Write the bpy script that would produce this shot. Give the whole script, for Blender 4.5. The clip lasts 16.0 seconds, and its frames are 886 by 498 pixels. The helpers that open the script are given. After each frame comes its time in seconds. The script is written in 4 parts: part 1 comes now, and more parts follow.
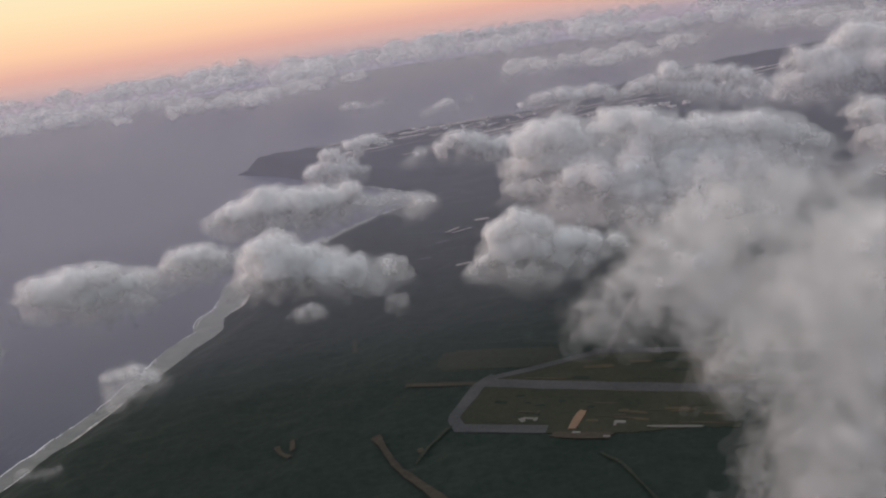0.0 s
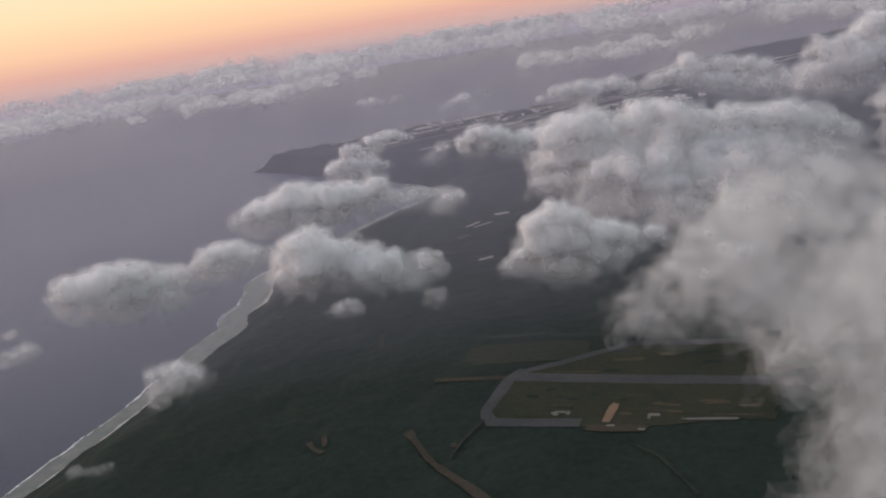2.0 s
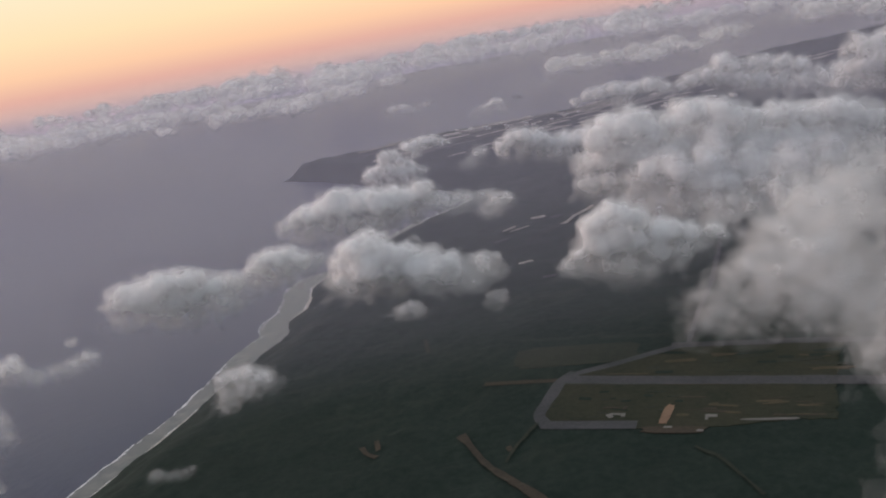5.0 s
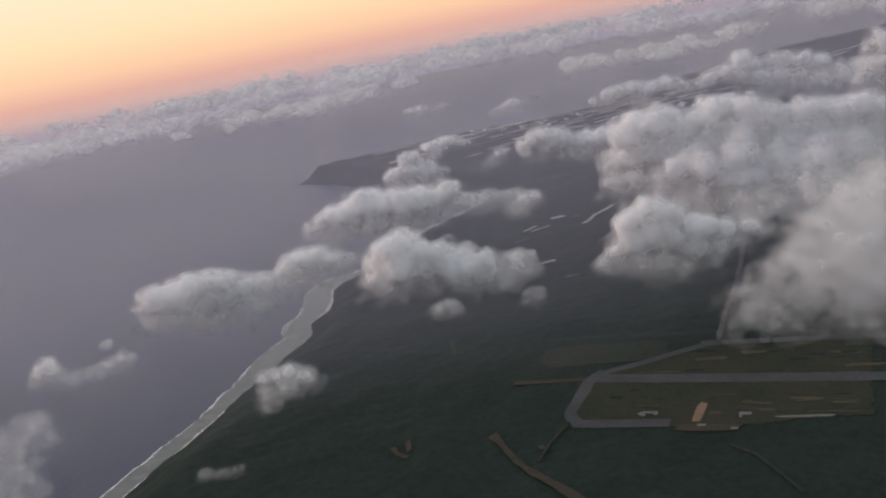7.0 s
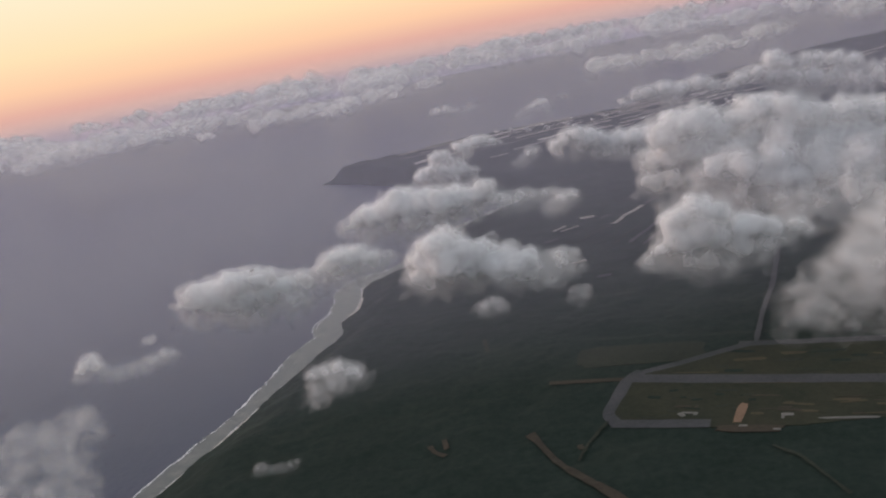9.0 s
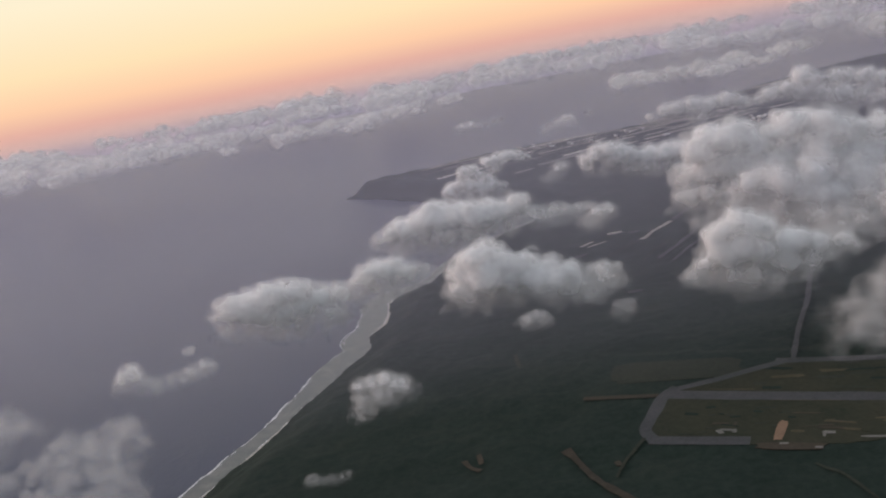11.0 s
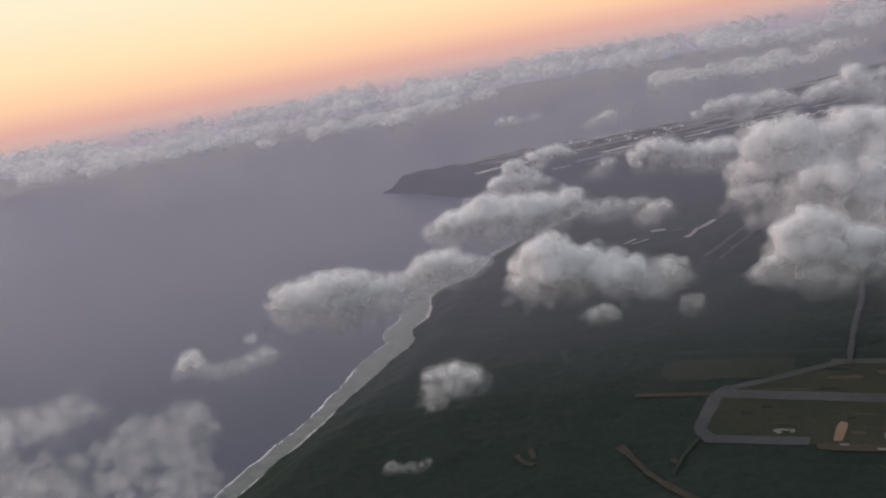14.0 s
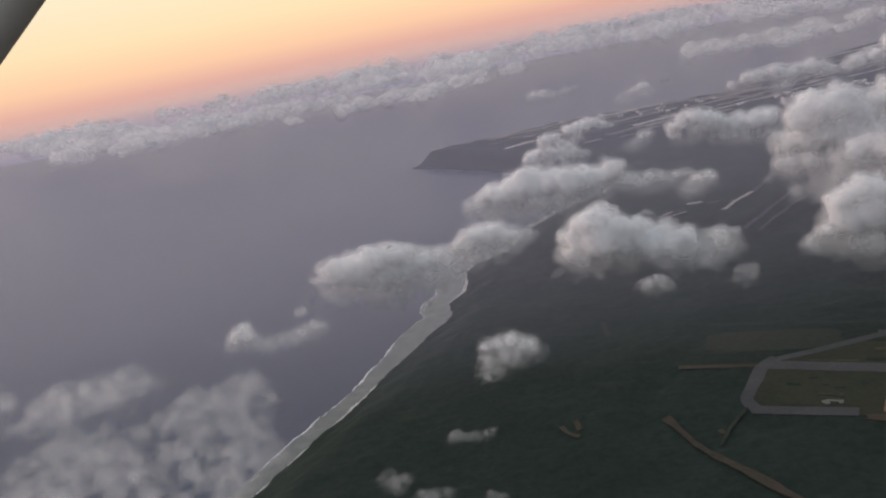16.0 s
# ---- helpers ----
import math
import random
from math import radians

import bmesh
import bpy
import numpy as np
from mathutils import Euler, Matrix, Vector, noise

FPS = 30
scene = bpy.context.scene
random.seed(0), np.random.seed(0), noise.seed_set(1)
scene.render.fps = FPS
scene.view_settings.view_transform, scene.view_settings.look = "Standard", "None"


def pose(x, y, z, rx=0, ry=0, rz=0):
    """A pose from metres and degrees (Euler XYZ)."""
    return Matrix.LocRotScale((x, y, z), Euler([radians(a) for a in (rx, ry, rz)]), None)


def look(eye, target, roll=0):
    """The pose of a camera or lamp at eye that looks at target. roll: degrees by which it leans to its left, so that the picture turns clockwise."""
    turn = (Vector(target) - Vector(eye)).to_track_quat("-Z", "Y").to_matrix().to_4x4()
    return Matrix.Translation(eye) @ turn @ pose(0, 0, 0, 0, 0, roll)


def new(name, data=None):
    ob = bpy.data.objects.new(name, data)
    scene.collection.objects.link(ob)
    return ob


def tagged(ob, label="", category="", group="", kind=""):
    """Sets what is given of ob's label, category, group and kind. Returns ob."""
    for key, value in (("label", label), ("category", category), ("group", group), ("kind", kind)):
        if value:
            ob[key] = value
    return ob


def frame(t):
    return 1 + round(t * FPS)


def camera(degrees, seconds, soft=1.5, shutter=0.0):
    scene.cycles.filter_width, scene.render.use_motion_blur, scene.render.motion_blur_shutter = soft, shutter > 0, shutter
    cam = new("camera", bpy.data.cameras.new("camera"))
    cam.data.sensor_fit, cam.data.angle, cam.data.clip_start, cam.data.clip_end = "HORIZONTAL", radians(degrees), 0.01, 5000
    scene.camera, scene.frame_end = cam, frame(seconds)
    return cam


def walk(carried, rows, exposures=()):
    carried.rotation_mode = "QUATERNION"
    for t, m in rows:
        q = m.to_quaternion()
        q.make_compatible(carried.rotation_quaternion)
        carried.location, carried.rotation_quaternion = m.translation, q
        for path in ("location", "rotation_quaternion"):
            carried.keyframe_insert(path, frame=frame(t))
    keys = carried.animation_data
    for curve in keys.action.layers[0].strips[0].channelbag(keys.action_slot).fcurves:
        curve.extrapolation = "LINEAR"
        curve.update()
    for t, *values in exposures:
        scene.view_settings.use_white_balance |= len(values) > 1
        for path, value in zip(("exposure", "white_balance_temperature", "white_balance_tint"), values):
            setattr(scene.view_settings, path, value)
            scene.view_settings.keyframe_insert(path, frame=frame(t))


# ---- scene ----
cam = camera(53.0, 16.0, soft=2.0)
PATH = [
    (0, (6.646, -8.154, 230.759), (6.6261, -6.2185, 230.2569), -8.65),
    (0.5, (3.885, -7.728, 230.982), (3.8607, -5.7932, 230.4771), -8.80),
    (1, (1.146, -7.389, 231.166), (1.1154, -5.4535, 230.6653), -8.95),
    (1.5, (-1.574, -7.124, 231.318), (-1.6115, -5.1880, 230.8173), -9.21),
    (2, (-4.278, -6.919, 231.441), (-4.3225, -4.9852, 230.9330), -9.44),
    (2.5, (-6.968, -6.763, 231.540), (-7.0234, -4.8297, 231.0321), -9.75),
    (3, (-9.648, -6.646, 231.619), (-9.7121, -4.7119, 231.1139), -9.92),
    (3.5, (-12.318, -6.558, 231.683), (-12.3880, -4.6226, 231.1821), -10.08),
    (4, (-14.981, -6.490, 231.734), (-15.0577, -4.5539, 231.2384), -10.27),
    (6.5, (-28.258, -6.246, 231.916), (-28.3646, -4.3061, 231.4417), -11.14),
    (7, (-30.915, -6.188, 231.956), (-31.0267, -4.2486, 231.4810), -11.29),
    (7.5, (-33.575, -6.123, 232.001), (-33.6942, -4.1855, 231.5206), -11.38),
    (8, (-36.238, -6.051, 232.054), (-36.3684, -4.1148, 231.5709), -11.34),
    (8.5, (-38.906, -5.974, 232.115), (-39.0470, -4.0370, 231.6372), -11.35),
    (9, (-41.579, -5.894, 232.186), (-41.7318, -3.9545, 231.7218), -11.35),
    (11.5, (-55.009, -5.617, 232.698), (-55.1989, -3.6705, 232.2782), -11.04),
    (12, (-57.707, -5.635, 232.831), (-57.9050, -3.6909, 232.4031), -10.90),
    (12.5, (-60.407, -5.698, 232.973), (-60.6126, -3.7554, 232.5440), -10.82),
    (13, (-63.108, -5.819, 233.122), (-63.3251, -3.8764, 232.6967), -10.74),
    (13.5, (-65.810, -6.009, 233.277), (-66.0383, -4.0673, 232.8536), -10.87),
    (14, (-68.510, -6.281, 233.436), (-68.7528, -4.3410, 233.0164), -10.53),
    (14.5, (-71.207, -6.652, 233.597), (-71.4615, -4.7126, 233.1784), -10.75),
    (15, (-73.899, -7.135, 233.758), (-74.1695, -5.1985, 233.3378), -10.85),
    (15.5, (-76.585, -7.748, 233.917), (-76.8671, -5.8181, 233.4749), -10.99),
    (16, (-79.263, -8.509, 234.070), (-79.5680, -6.5870, 233.6092), -11.41),
]
walk(cam, [(t, look(eye, target, roll)) for t, eye, target, roll in PATH])

# ---- sky and light ----
world = bpy.data.worlds.new("dusk_sky")
scene.world = world
world.use_nodes = True
wn, wl = world.node_tree.nodes, world.node_tree.links
wn.clear()
w_out = wn.new("ShaderNodeOutputWorld")
w_bg = wn.new("ShaderNodeBackground")
w_co = wn.new("ShaderNodeTexCoord")
w_sep = wn.new("ShaderNodeSeparateXYZ")
w_map = wn.new("ShaderNodeMapRange")
w_map.inputs["From Min"].default_value, w_map.inputs["From Max"].default_value = -0.1, 0.9
wl.new(w_co.outputs["Generated"], w_sep.inputs[0])
wl.new(w_sep.outputs["Z"], w_map.inputs["Value"])
SKY = [(-0.1, (0.22, 0.21, 0.29)), (-0.042, (0.33, 0.30, 0.36)), (-0.027, (0.44, 0.36, 0.40)), (-0.013, (0.68, 0.45, 0.41)), (0.0, (0.78, 0.44, 0.37)),
       (0.022, (1.0, 0.62, 0.40)), (0.055, (1.0, 0.78, 0.48)), (0.12, (1.0, 0.88, 0.64)), (0.26, (0.80, 0.78, 0.76)),
       (0.5, (0.58, 0.60, 0.64)), (0.9, (0.51, 0.55, 0.60))]
AWAY = [(-0.1, (0.18, 0.18, 0.23)), (0.0, (0.24, 0.24, 0.30)), (0.12, (0.33, 0.32, 0.38)), (0.3, (0.44, 0.46, 0.51)), (0.9, (0.51, 0.55, 0.60))]
ramps = []
for stops in (AWAY, SKY):
    w_ramp = wn.new("ShaderNodeValToRGB")
    els = w_ramp.color_ramp.elements
    while len(els) < len(stops):
        els.new(0.5)
    for e, (z, c) in zip(els, stops):
        e.position, e.color = (z + 0.1), (*c, 1)
    wl.new(w_map.outputs[0], w_ramp.inputs[0])
    ramps.append(w_ramp)
w_side = wn.new("ShaderNodeMapRange")
w_side.interpolation_type = "SMOOTHSTEP"
w_side.inputs["From Min"].default_value, w_side.inputs["From Max"].default_value = -0.1, 0.62
wl.new(w_sep.outputs["Y"], w_side.inputs["Value"])
w_mix = wn.new("ShaderNodeMix")
w_mix.data_type = "RGBA"
wl.new(w_side.outputs[0], w_mix.inputs[0])
wl.new(ramps[0].outputs[0], w_mix.inputs[6])
wl.new(ramps[1].outputs[0], w_mix.inputs[7])
wl.new(w_mix.outputs[2], w_bg.inputs["Color"])
wl.new(w_bg.outputs[0], w_out.inputs["Surface"])
w_bg.inputs["Strength"].default_value = 1.0

sun = new("sun", bpy.data.lights.new("sun", "SUN"))
sun.data.energy, sun.data.angle, sun.data.color = 1.45, radians(40), (1.0, 0.75, 0.66)
sun.matrix_world = look((0, 0, 400), (0.88 * 400, -0.10 * 400, 400 - 0.42 * 400))
scene.cycles.transparent_max_bounces = 48
scene.cycles.max_bounces, scene.cycles.diffuse_bounces, scene.cycles.transmission_bounces = 16, 10, 10


# ---- materials ----
def material(name, rough=0.9, spec=0.3):
    m = bpy.data.materials.new(name)
    m.use_nodes = True
    n, l = m.node_tree.nodes, m.node_tree.links
    p = n["Principled BSDF"]
    p.inputs["Roughness"].default_value = rough
    p.inputs["Specular IOR Level"].default_value = spec
    return m, n, l, p


def noise_node(n, l, scale, detail=5.0, rough=0.55, distort=0.0, stretch=None, where="Object"):
    co = n.new("ShaderNodeTexCoord")
    tex = n.new("ShaderNodeTexNoise")
    tex.inputs["Scale"].default_value, tex.inputs["Detail"].default_value = scale, detail
    tex.inputs["Roughness"].default_value, tex.inputs["Distortion"].default_value = rough, distort
    if stretch:
        mp = n.new("ShaderNodeMapping")
        mp.inputs["Scale"].default_value = stretch
        l.new(co.outputs[where], mp.inputs[0])
        l.new(mp.outputs[0], tex.inputs["Vector"])
    else:
        l.new(co.outputs[where], tex.inputs["Vector"])
    return tex


def ramp_node(n, l, source, stops):
    r = n.new("ShaderNodeValToRGB")
    e = r.color_ramp.elements
    while len(e) < len(stops):
        e.new(0.5)
    for k, (at, c) in zip(e, stops):
        k.position, k.color = at, (*c, 1) if len(c) == 3 else c
    l.new(source, r.inputs[0])
    return r


def mixed(n, l, a, b, fac, mode="MIX"):
    x = n.new("ShaderNodeMix")
    x.data_type, x.blend_type = "RGBA", mode
    if isinstance(fac, float):
        x.inputs[0].default_value = fac
    else:
        l.new(fac, x.inputs[0])
    l.new(a, x.inputs[6])
    l.new(b, x.inputs[7])
    return x.outputs[2]


def bump(n, l, p, height, strength, dist):
    b = n.new("ShaderNodeBump")
    b.inputs["Strength"].default_value, b.inputs["Distance"].default_value = strength, dist
    l.new(height, b.inputs["Height"])
    l.new(b.outputs[0], p.inputs["Normal"])


def two_scale(name, big, fine, stops, stops2, rough=0.9, spec=0.2, relief=0.3, dist=0.3, fac=0.5, stretch=None):
    m, n, l, p = material(name, rough, spec)
    a = noise_node(n, l, big, 6, stretch=stretch)
    b = noise_node(n, l, fine, 5, 0.65, stretch=stretch)
    ra, rb = ramp_node(n, l, a.outputs[0], stops), ramp_node(n, l, b.outputs[0], stops2)
    l.new(mixed(n, l, ra.outputs[0], rb.outputs[0], fac, "OVERLAY" if fac > 0.9 else "MIX"), p.inputs["Base Color"])
    bump(n, l, p, b.outputs[0], relief, dist)
    return m


M_FOREST = two_scale("forest", 0.012, 0.22, [(0.3, (0.007, 0.016, 0.013)), (0.55, (0.013, 0.024, 0.020)), (0.75, (0.024, 0.034, 0.026))],
                     [(0.35, (0.007, 0.017, 0.013)), (0.65, (0.024, 0.038, 0.029))], relief=0.3, dist=0.8)
M_GRASS = two_scale("airfield_grass", 0.03, 0.35, [(0.35, (0.017, 0.026, 0.016)), (0.65, (0.041, 0.042, 0.026))],
                    [(0.3, (0.015, 0.023, 0.015)), (0.7, (0.044, 0.044, 0.029))], relief=0.3)
M_SCRUB = two_scale("dry_scrub", 0.03, 0.35, [(0.35, (0.016, 0.025, 0.019)), (0.65, (0.034, 0.038, 0.028))],
                    [(0.3, (0.018, 0.026, 0.020)), (0.7, (0.046, 0.050, 0.036))], relief=0.3)
M_ASPHALT = two_scale("weathered_asphalt", 0.05, 0.6, [(0.35, (0.042, 0.046, 0.052)), (0.65, (0.078, 0.079, 0.084))],
                      [(0.3, (0.034, 0.038, 0.042)), (0.7, (0.084, 0.085, 0.088))], relief=0.1)
M_CONCRETE = two_scale("pale_concrete", 0.08, 0.9, [(0.35, (0.11, 0.108, 0.10)), (0.65, (0.17, 0.166, 0.156))],
                       [(0.3, (0.11, 0.108, 0.105)), (0.7, (0.21, 0.205, 0.195))], relief=0.1)
M_EARTH = two_scale("red_earth", 0.07, 0.7, [(0.3, (0.15, 0.10, 0.07)), (0.7, (0.22, 0.145, 0.10))],
                    [(0.3, (0.13, 0.09, 0.06)), (0.7, (0.24, 0.16, 0.11))], relief=0.2)
M_TRACK = two_scale("dirt_track", 0.05, 0.5, [(0.3, (0.034, 0.032, 0.025)), (0.7, (0.066, 0.052, 0.039))],
                    [(0.3, (0.028, 0.028, 0.022)), (0.7, (0.070, 0.056, 0.043))], relief=0.2)
M_DRY = two_scale("dry_grass", 0.06, 0.5, [(0.3, (0.050, 0.044, 0.028)), (0.7, (0.085, 0.068, 0.044))],
                  [(0.3, (0.042, 0.038, 0.025)), (0.7, (0.090, 0.074, 0.050))], relief=0.2)
M_SAND = two_scale("coral_sand", 0.08, 0.8, [(0.3, (0.34, 0.32, 0.28)), (0.7, (0.50, 0.48, 0.44))],
                   [(0.3, (0.30, 0.28, 0.25)), (0.7, (0.52, 0.50, 0.46))], relief=0.1)
M_FOAM = two_scale("surf_foam", 0.1, 0.9, [(0.3, (0.62, 0.63, 0.65)), (0.7, (0.80, 0.80, 0.82))],
                   [(0.3, (0.55, 0.56, 0.58)), (0.7, (0.82, 0.82, 0.84))], relief=0.3)
M_FIELD = two_scale("pale_field", 0.02, 0.2, [(0.3, (0.22, 0.21, 0.18)), (0.7, (0.34, 0.32, 0.28))],
                    [(0.3, (0.18, 0.17, 0.15)), (0.7, (0.36, 0.34, 0.30))], relief=0.1)
M_ROOF = two_scale("white_roof", 0.2, 1.5, [(0.3, (0.55, 0.54, 0.51)), (0.7, (0.72, 0.71, 0.68))],
                   [(0.3, (0.5, 0.5, 0.48)), (0.7, (0.74, 0.73, 0.7))], rough=0.6, relief=0.05)
M_WALL = two_scale("grey_wall", 0.2, 1.5, [(0.3, (0.36, 0.35, 0.33)), (0.7, (0.46, 0.45, 0.43))],
                   [(0.3, (0.34, 0.33, 0.31)), (0.7, (0.48, 0.47, 0.45))], relief=0.05)
M_PAINT = two_scale("painted_metal", 3.0, 40.0, [(0.3, (0.44, 0.40, 0.35)), (0.7, (0.52, 0.48, 0.42))],
                    [(0.3, (0.42, 0.38, 0.34)), (0.7, (0.54, 0.50, 0.44))], rough=0.45, spec=0.5, relief=0.02, dist=0.002)

M_SEA, n, l, p = material("sea_water", 0.38, 0.5)
p.inputs["IOR"].default_value = 1.33
a = noise_node(n, l, 0.004, 5, stretch=(1.0, 0.5, 1.0))
b = noise_node(n, l, 0.12, 6, 0.6, stretch=(1.0, 0.6, 1.0))
ra = ramp_node(n, l, a.outputs[0], [(0.3, (0.042, 0.050, 0.086)), (0.7, (0.054, 0.062, 0.100))])
l.new(ra.outputs[0], p.inputs["Base Color"])
bump(n, l, p, b.outputs[0], 0.35, 1.2)

M_SHOAL, n, l, p = material("reef_shallows", 0.35, 0.5)
p.inputs["IOR"].default_value = 1.33
a = noise_node(n, l, 0.09, 7, 0.7)
b = noise_node(n, l, 0.5, 5)
ra = ramp_node(n, l, a.outputs[0], [(0.3, (0.080, 0.092, 0.100)), (0.52, (0.135, 0.143, 0.138)), (0.72, (0.20, 0.20, 0.185))])
l.new(ra.outputs[0], p.inputs["Base Color"])
bump(n, l, p, b.outputs[0], 0.2, 0.3)


def cloud_material(name, alpha, scale, through_share=0.52):
    """Bright scattering droplets; thin outer veils let part of the light straight through."""
    m = bpy.data.materials.new(name)
    m.use_nodes = True
    n, l = m.node_tree.nodes, m.node_tree.links
    n.clear()
    out = n.new("ShaderNodeOutputMaterial")
    dif, tra, mix = n.new("ShaderNodeBsdfDiffuse"), n.new("ShaderNodeBsdfTranslucent"), n.new("ShaderNodeMixShader")
    col = (0.97, 0.97, 0.975, 1)
    dif.inputs["Color"].default_value, tra.inputs["Color"].default_value = col, col
    mix.inputs[0].default_value = through_share
    l.new(dif.outputs[0], mix.inputs[1])
    l.new(tra.outputs[0], mix.inputs[2])
    if alpha >= 1:
        l.new(mix.outputs[0], out.inputs["Surface"])
        return m
    fine = noise_node(n, l, scale, 1.5, 0.45)
    clear, veil = n.new("ShaderNodeBsdfTransparent"), n.new("ShaderNodeMixShader")
    mr = n.new("ShaderNodeMapRange")
    mr.inputs["From Min"].default_value, mr.inputs["From Max"].default_value = 0.3, 0.7
    mr.inputs["To Min"].default_value, mr.inputs["To Max"].default_value = alpha * 0.62, min(1.0, alpha * 1.38)
    l.new(fine.outputs[0], mr.inputs["Value"])
    l.new(mr.outputs[0], veil.inputs[0])
    l.new(clear.outputs[0], veil.inputs[1])
    l.new(mix.outputs[0], veil.inputs[2])
    l.new(veil.outputs[0], out.inputs["Surface"])
    return m


VEILS = [1.0, 0.42, 0.32, 0.24, 0.17, 0.11, 0.06]
M_CLOUD = [cloud_material("cloud_core" if k == 0 else "cloud_veil", v, 0.12) for k, v in enumerate(VEILS)]
M_SOFT = [cloud_material("cloud_core" if k == 0 else "cloud_veil", v, 0.10) for k, v in
          enumerate((1.0, 0.30, 0.26, 0.22, 0.19, 0.16, 0.13, 0.105, 0.08, 0.06, 0.04, 0.025))]
M_BANK = [cloud_material("cloud_veil", v, 0.10) for v in (0.40, 0.28, 0.20, 0.14, 0.09, 0.05)]
M_WISP = [cloud_material("cloud_wisp", v, 0.3) for v in (0.07, 0.05, 0.035, 0.02)]
M_SCRAP = [cloud_material("cloud_scrap", v, 0.25) for v in (0.32, 0.24, 0.18, 0.13, 0.09, 0.06, 0.035)]
M_FAR_CLOUD = [cloud_material("far_cloud_core" if k == 0 else "far_cloud_veil", v, 0.02, 0.78) for k, v in enumerate((0.40, 0.24, 0.11))]


def haze_sheet_material(name, alpha):
    """A translucent sheet imitating distance haze: faded at the foot, thinning with height, uneven."""
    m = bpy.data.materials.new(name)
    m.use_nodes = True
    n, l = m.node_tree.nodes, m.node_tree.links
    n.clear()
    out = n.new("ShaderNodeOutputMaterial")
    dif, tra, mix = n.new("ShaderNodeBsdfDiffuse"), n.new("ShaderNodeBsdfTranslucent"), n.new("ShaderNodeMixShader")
    # the haze's lilac tint is put into the sheet's own colour
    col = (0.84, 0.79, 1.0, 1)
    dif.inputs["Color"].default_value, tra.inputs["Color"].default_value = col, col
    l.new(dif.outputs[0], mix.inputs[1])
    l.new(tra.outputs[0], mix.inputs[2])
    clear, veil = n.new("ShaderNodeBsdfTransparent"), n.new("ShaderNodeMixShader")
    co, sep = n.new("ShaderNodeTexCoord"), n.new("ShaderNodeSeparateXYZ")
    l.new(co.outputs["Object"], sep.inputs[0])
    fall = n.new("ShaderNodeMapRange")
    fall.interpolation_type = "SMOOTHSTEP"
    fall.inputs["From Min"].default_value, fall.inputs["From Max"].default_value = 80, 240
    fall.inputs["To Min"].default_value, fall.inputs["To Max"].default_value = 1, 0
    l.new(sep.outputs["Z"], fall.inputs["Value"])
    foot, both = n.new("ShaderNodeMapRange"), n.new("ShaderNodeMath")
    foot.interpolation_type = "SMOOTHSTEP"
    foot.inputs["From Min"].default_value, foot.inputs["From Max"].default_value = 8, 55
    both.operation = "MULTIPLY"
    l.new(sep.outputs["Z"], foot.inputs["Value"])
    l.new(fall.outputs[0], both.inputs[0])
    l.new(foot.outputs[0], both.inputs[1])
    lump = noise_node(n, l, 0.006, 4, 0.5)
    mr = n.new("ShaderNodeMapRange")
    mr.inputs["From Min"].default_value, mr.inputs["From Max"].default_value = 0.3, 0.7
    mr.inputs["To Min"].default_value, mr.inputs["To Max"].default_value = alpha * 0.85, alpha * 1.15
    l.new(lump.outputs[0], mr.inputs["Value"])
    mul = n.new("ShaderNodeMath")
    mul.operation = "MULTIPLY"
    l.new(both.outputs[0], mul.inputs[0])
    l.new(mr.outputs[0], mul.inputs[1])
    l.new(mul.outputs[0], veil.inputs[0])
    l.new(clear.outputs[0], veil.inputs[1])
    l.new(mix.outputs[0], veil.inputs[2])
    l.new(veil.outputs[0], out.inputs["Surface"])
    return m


M_HAZE_SHEET = haze_sheet_material("haze_sheet", 0.064)


# ---- building helpers ----
def mesh_of(name, verts, faces, mats, index=None, smooth=False):
    me = bpy.data.meshes.new(name)
    me.from_pydata(verts, [], faces)
    for m in mats if isinstance(mats, (list, tuple)) else [mats]:
        me.materials.append(m)
    if index is not None:
        me.polygons.foreach_set("material_index", np.asarray(index, np.int32))
    me.polygons.foreach_set("use_smooth", np.full(len(me.polygons), smooth))
    me.update()
    return me


def part(name, bm, mat, parent, label=""):
    me = bpy.data.meshes.new(name)
    bm.to_mesh(me)
    bm.free()
    me.materials.append(mat)
    ob = new(name, me)
    ob.parent = parent
    return tagged(ob, label)


def smooth_step(a, b, v):
    t = np.clip((v - a) / (b - a), 0, 1)
    return t * t * (3 - 2 * t)


def lattice_noise(rng, shape, wave):
    """Smooth value noise on a grid of that shape; wave: cells per lump."""
    low = [int(np.ceil(s / wave)) + 3 for s in shape]
    v = rng.uniform(-1, 1, low)
    off = rng.uniform(0, 1, len(shape))
    for ax, s in enumerate(shape):
        x = np.arange(s) / wave + off[ax]
        i = x.astype(int)
        t = x - i
        t = t * t * (3 - 2 * t)
        view = [1] * len(shape)
        view[ax] = s
        t = t.reshape(view)
        v = np.take(v, i, ax) * (1 - t) + np.take(v, i + 1, ax) * t
    return v


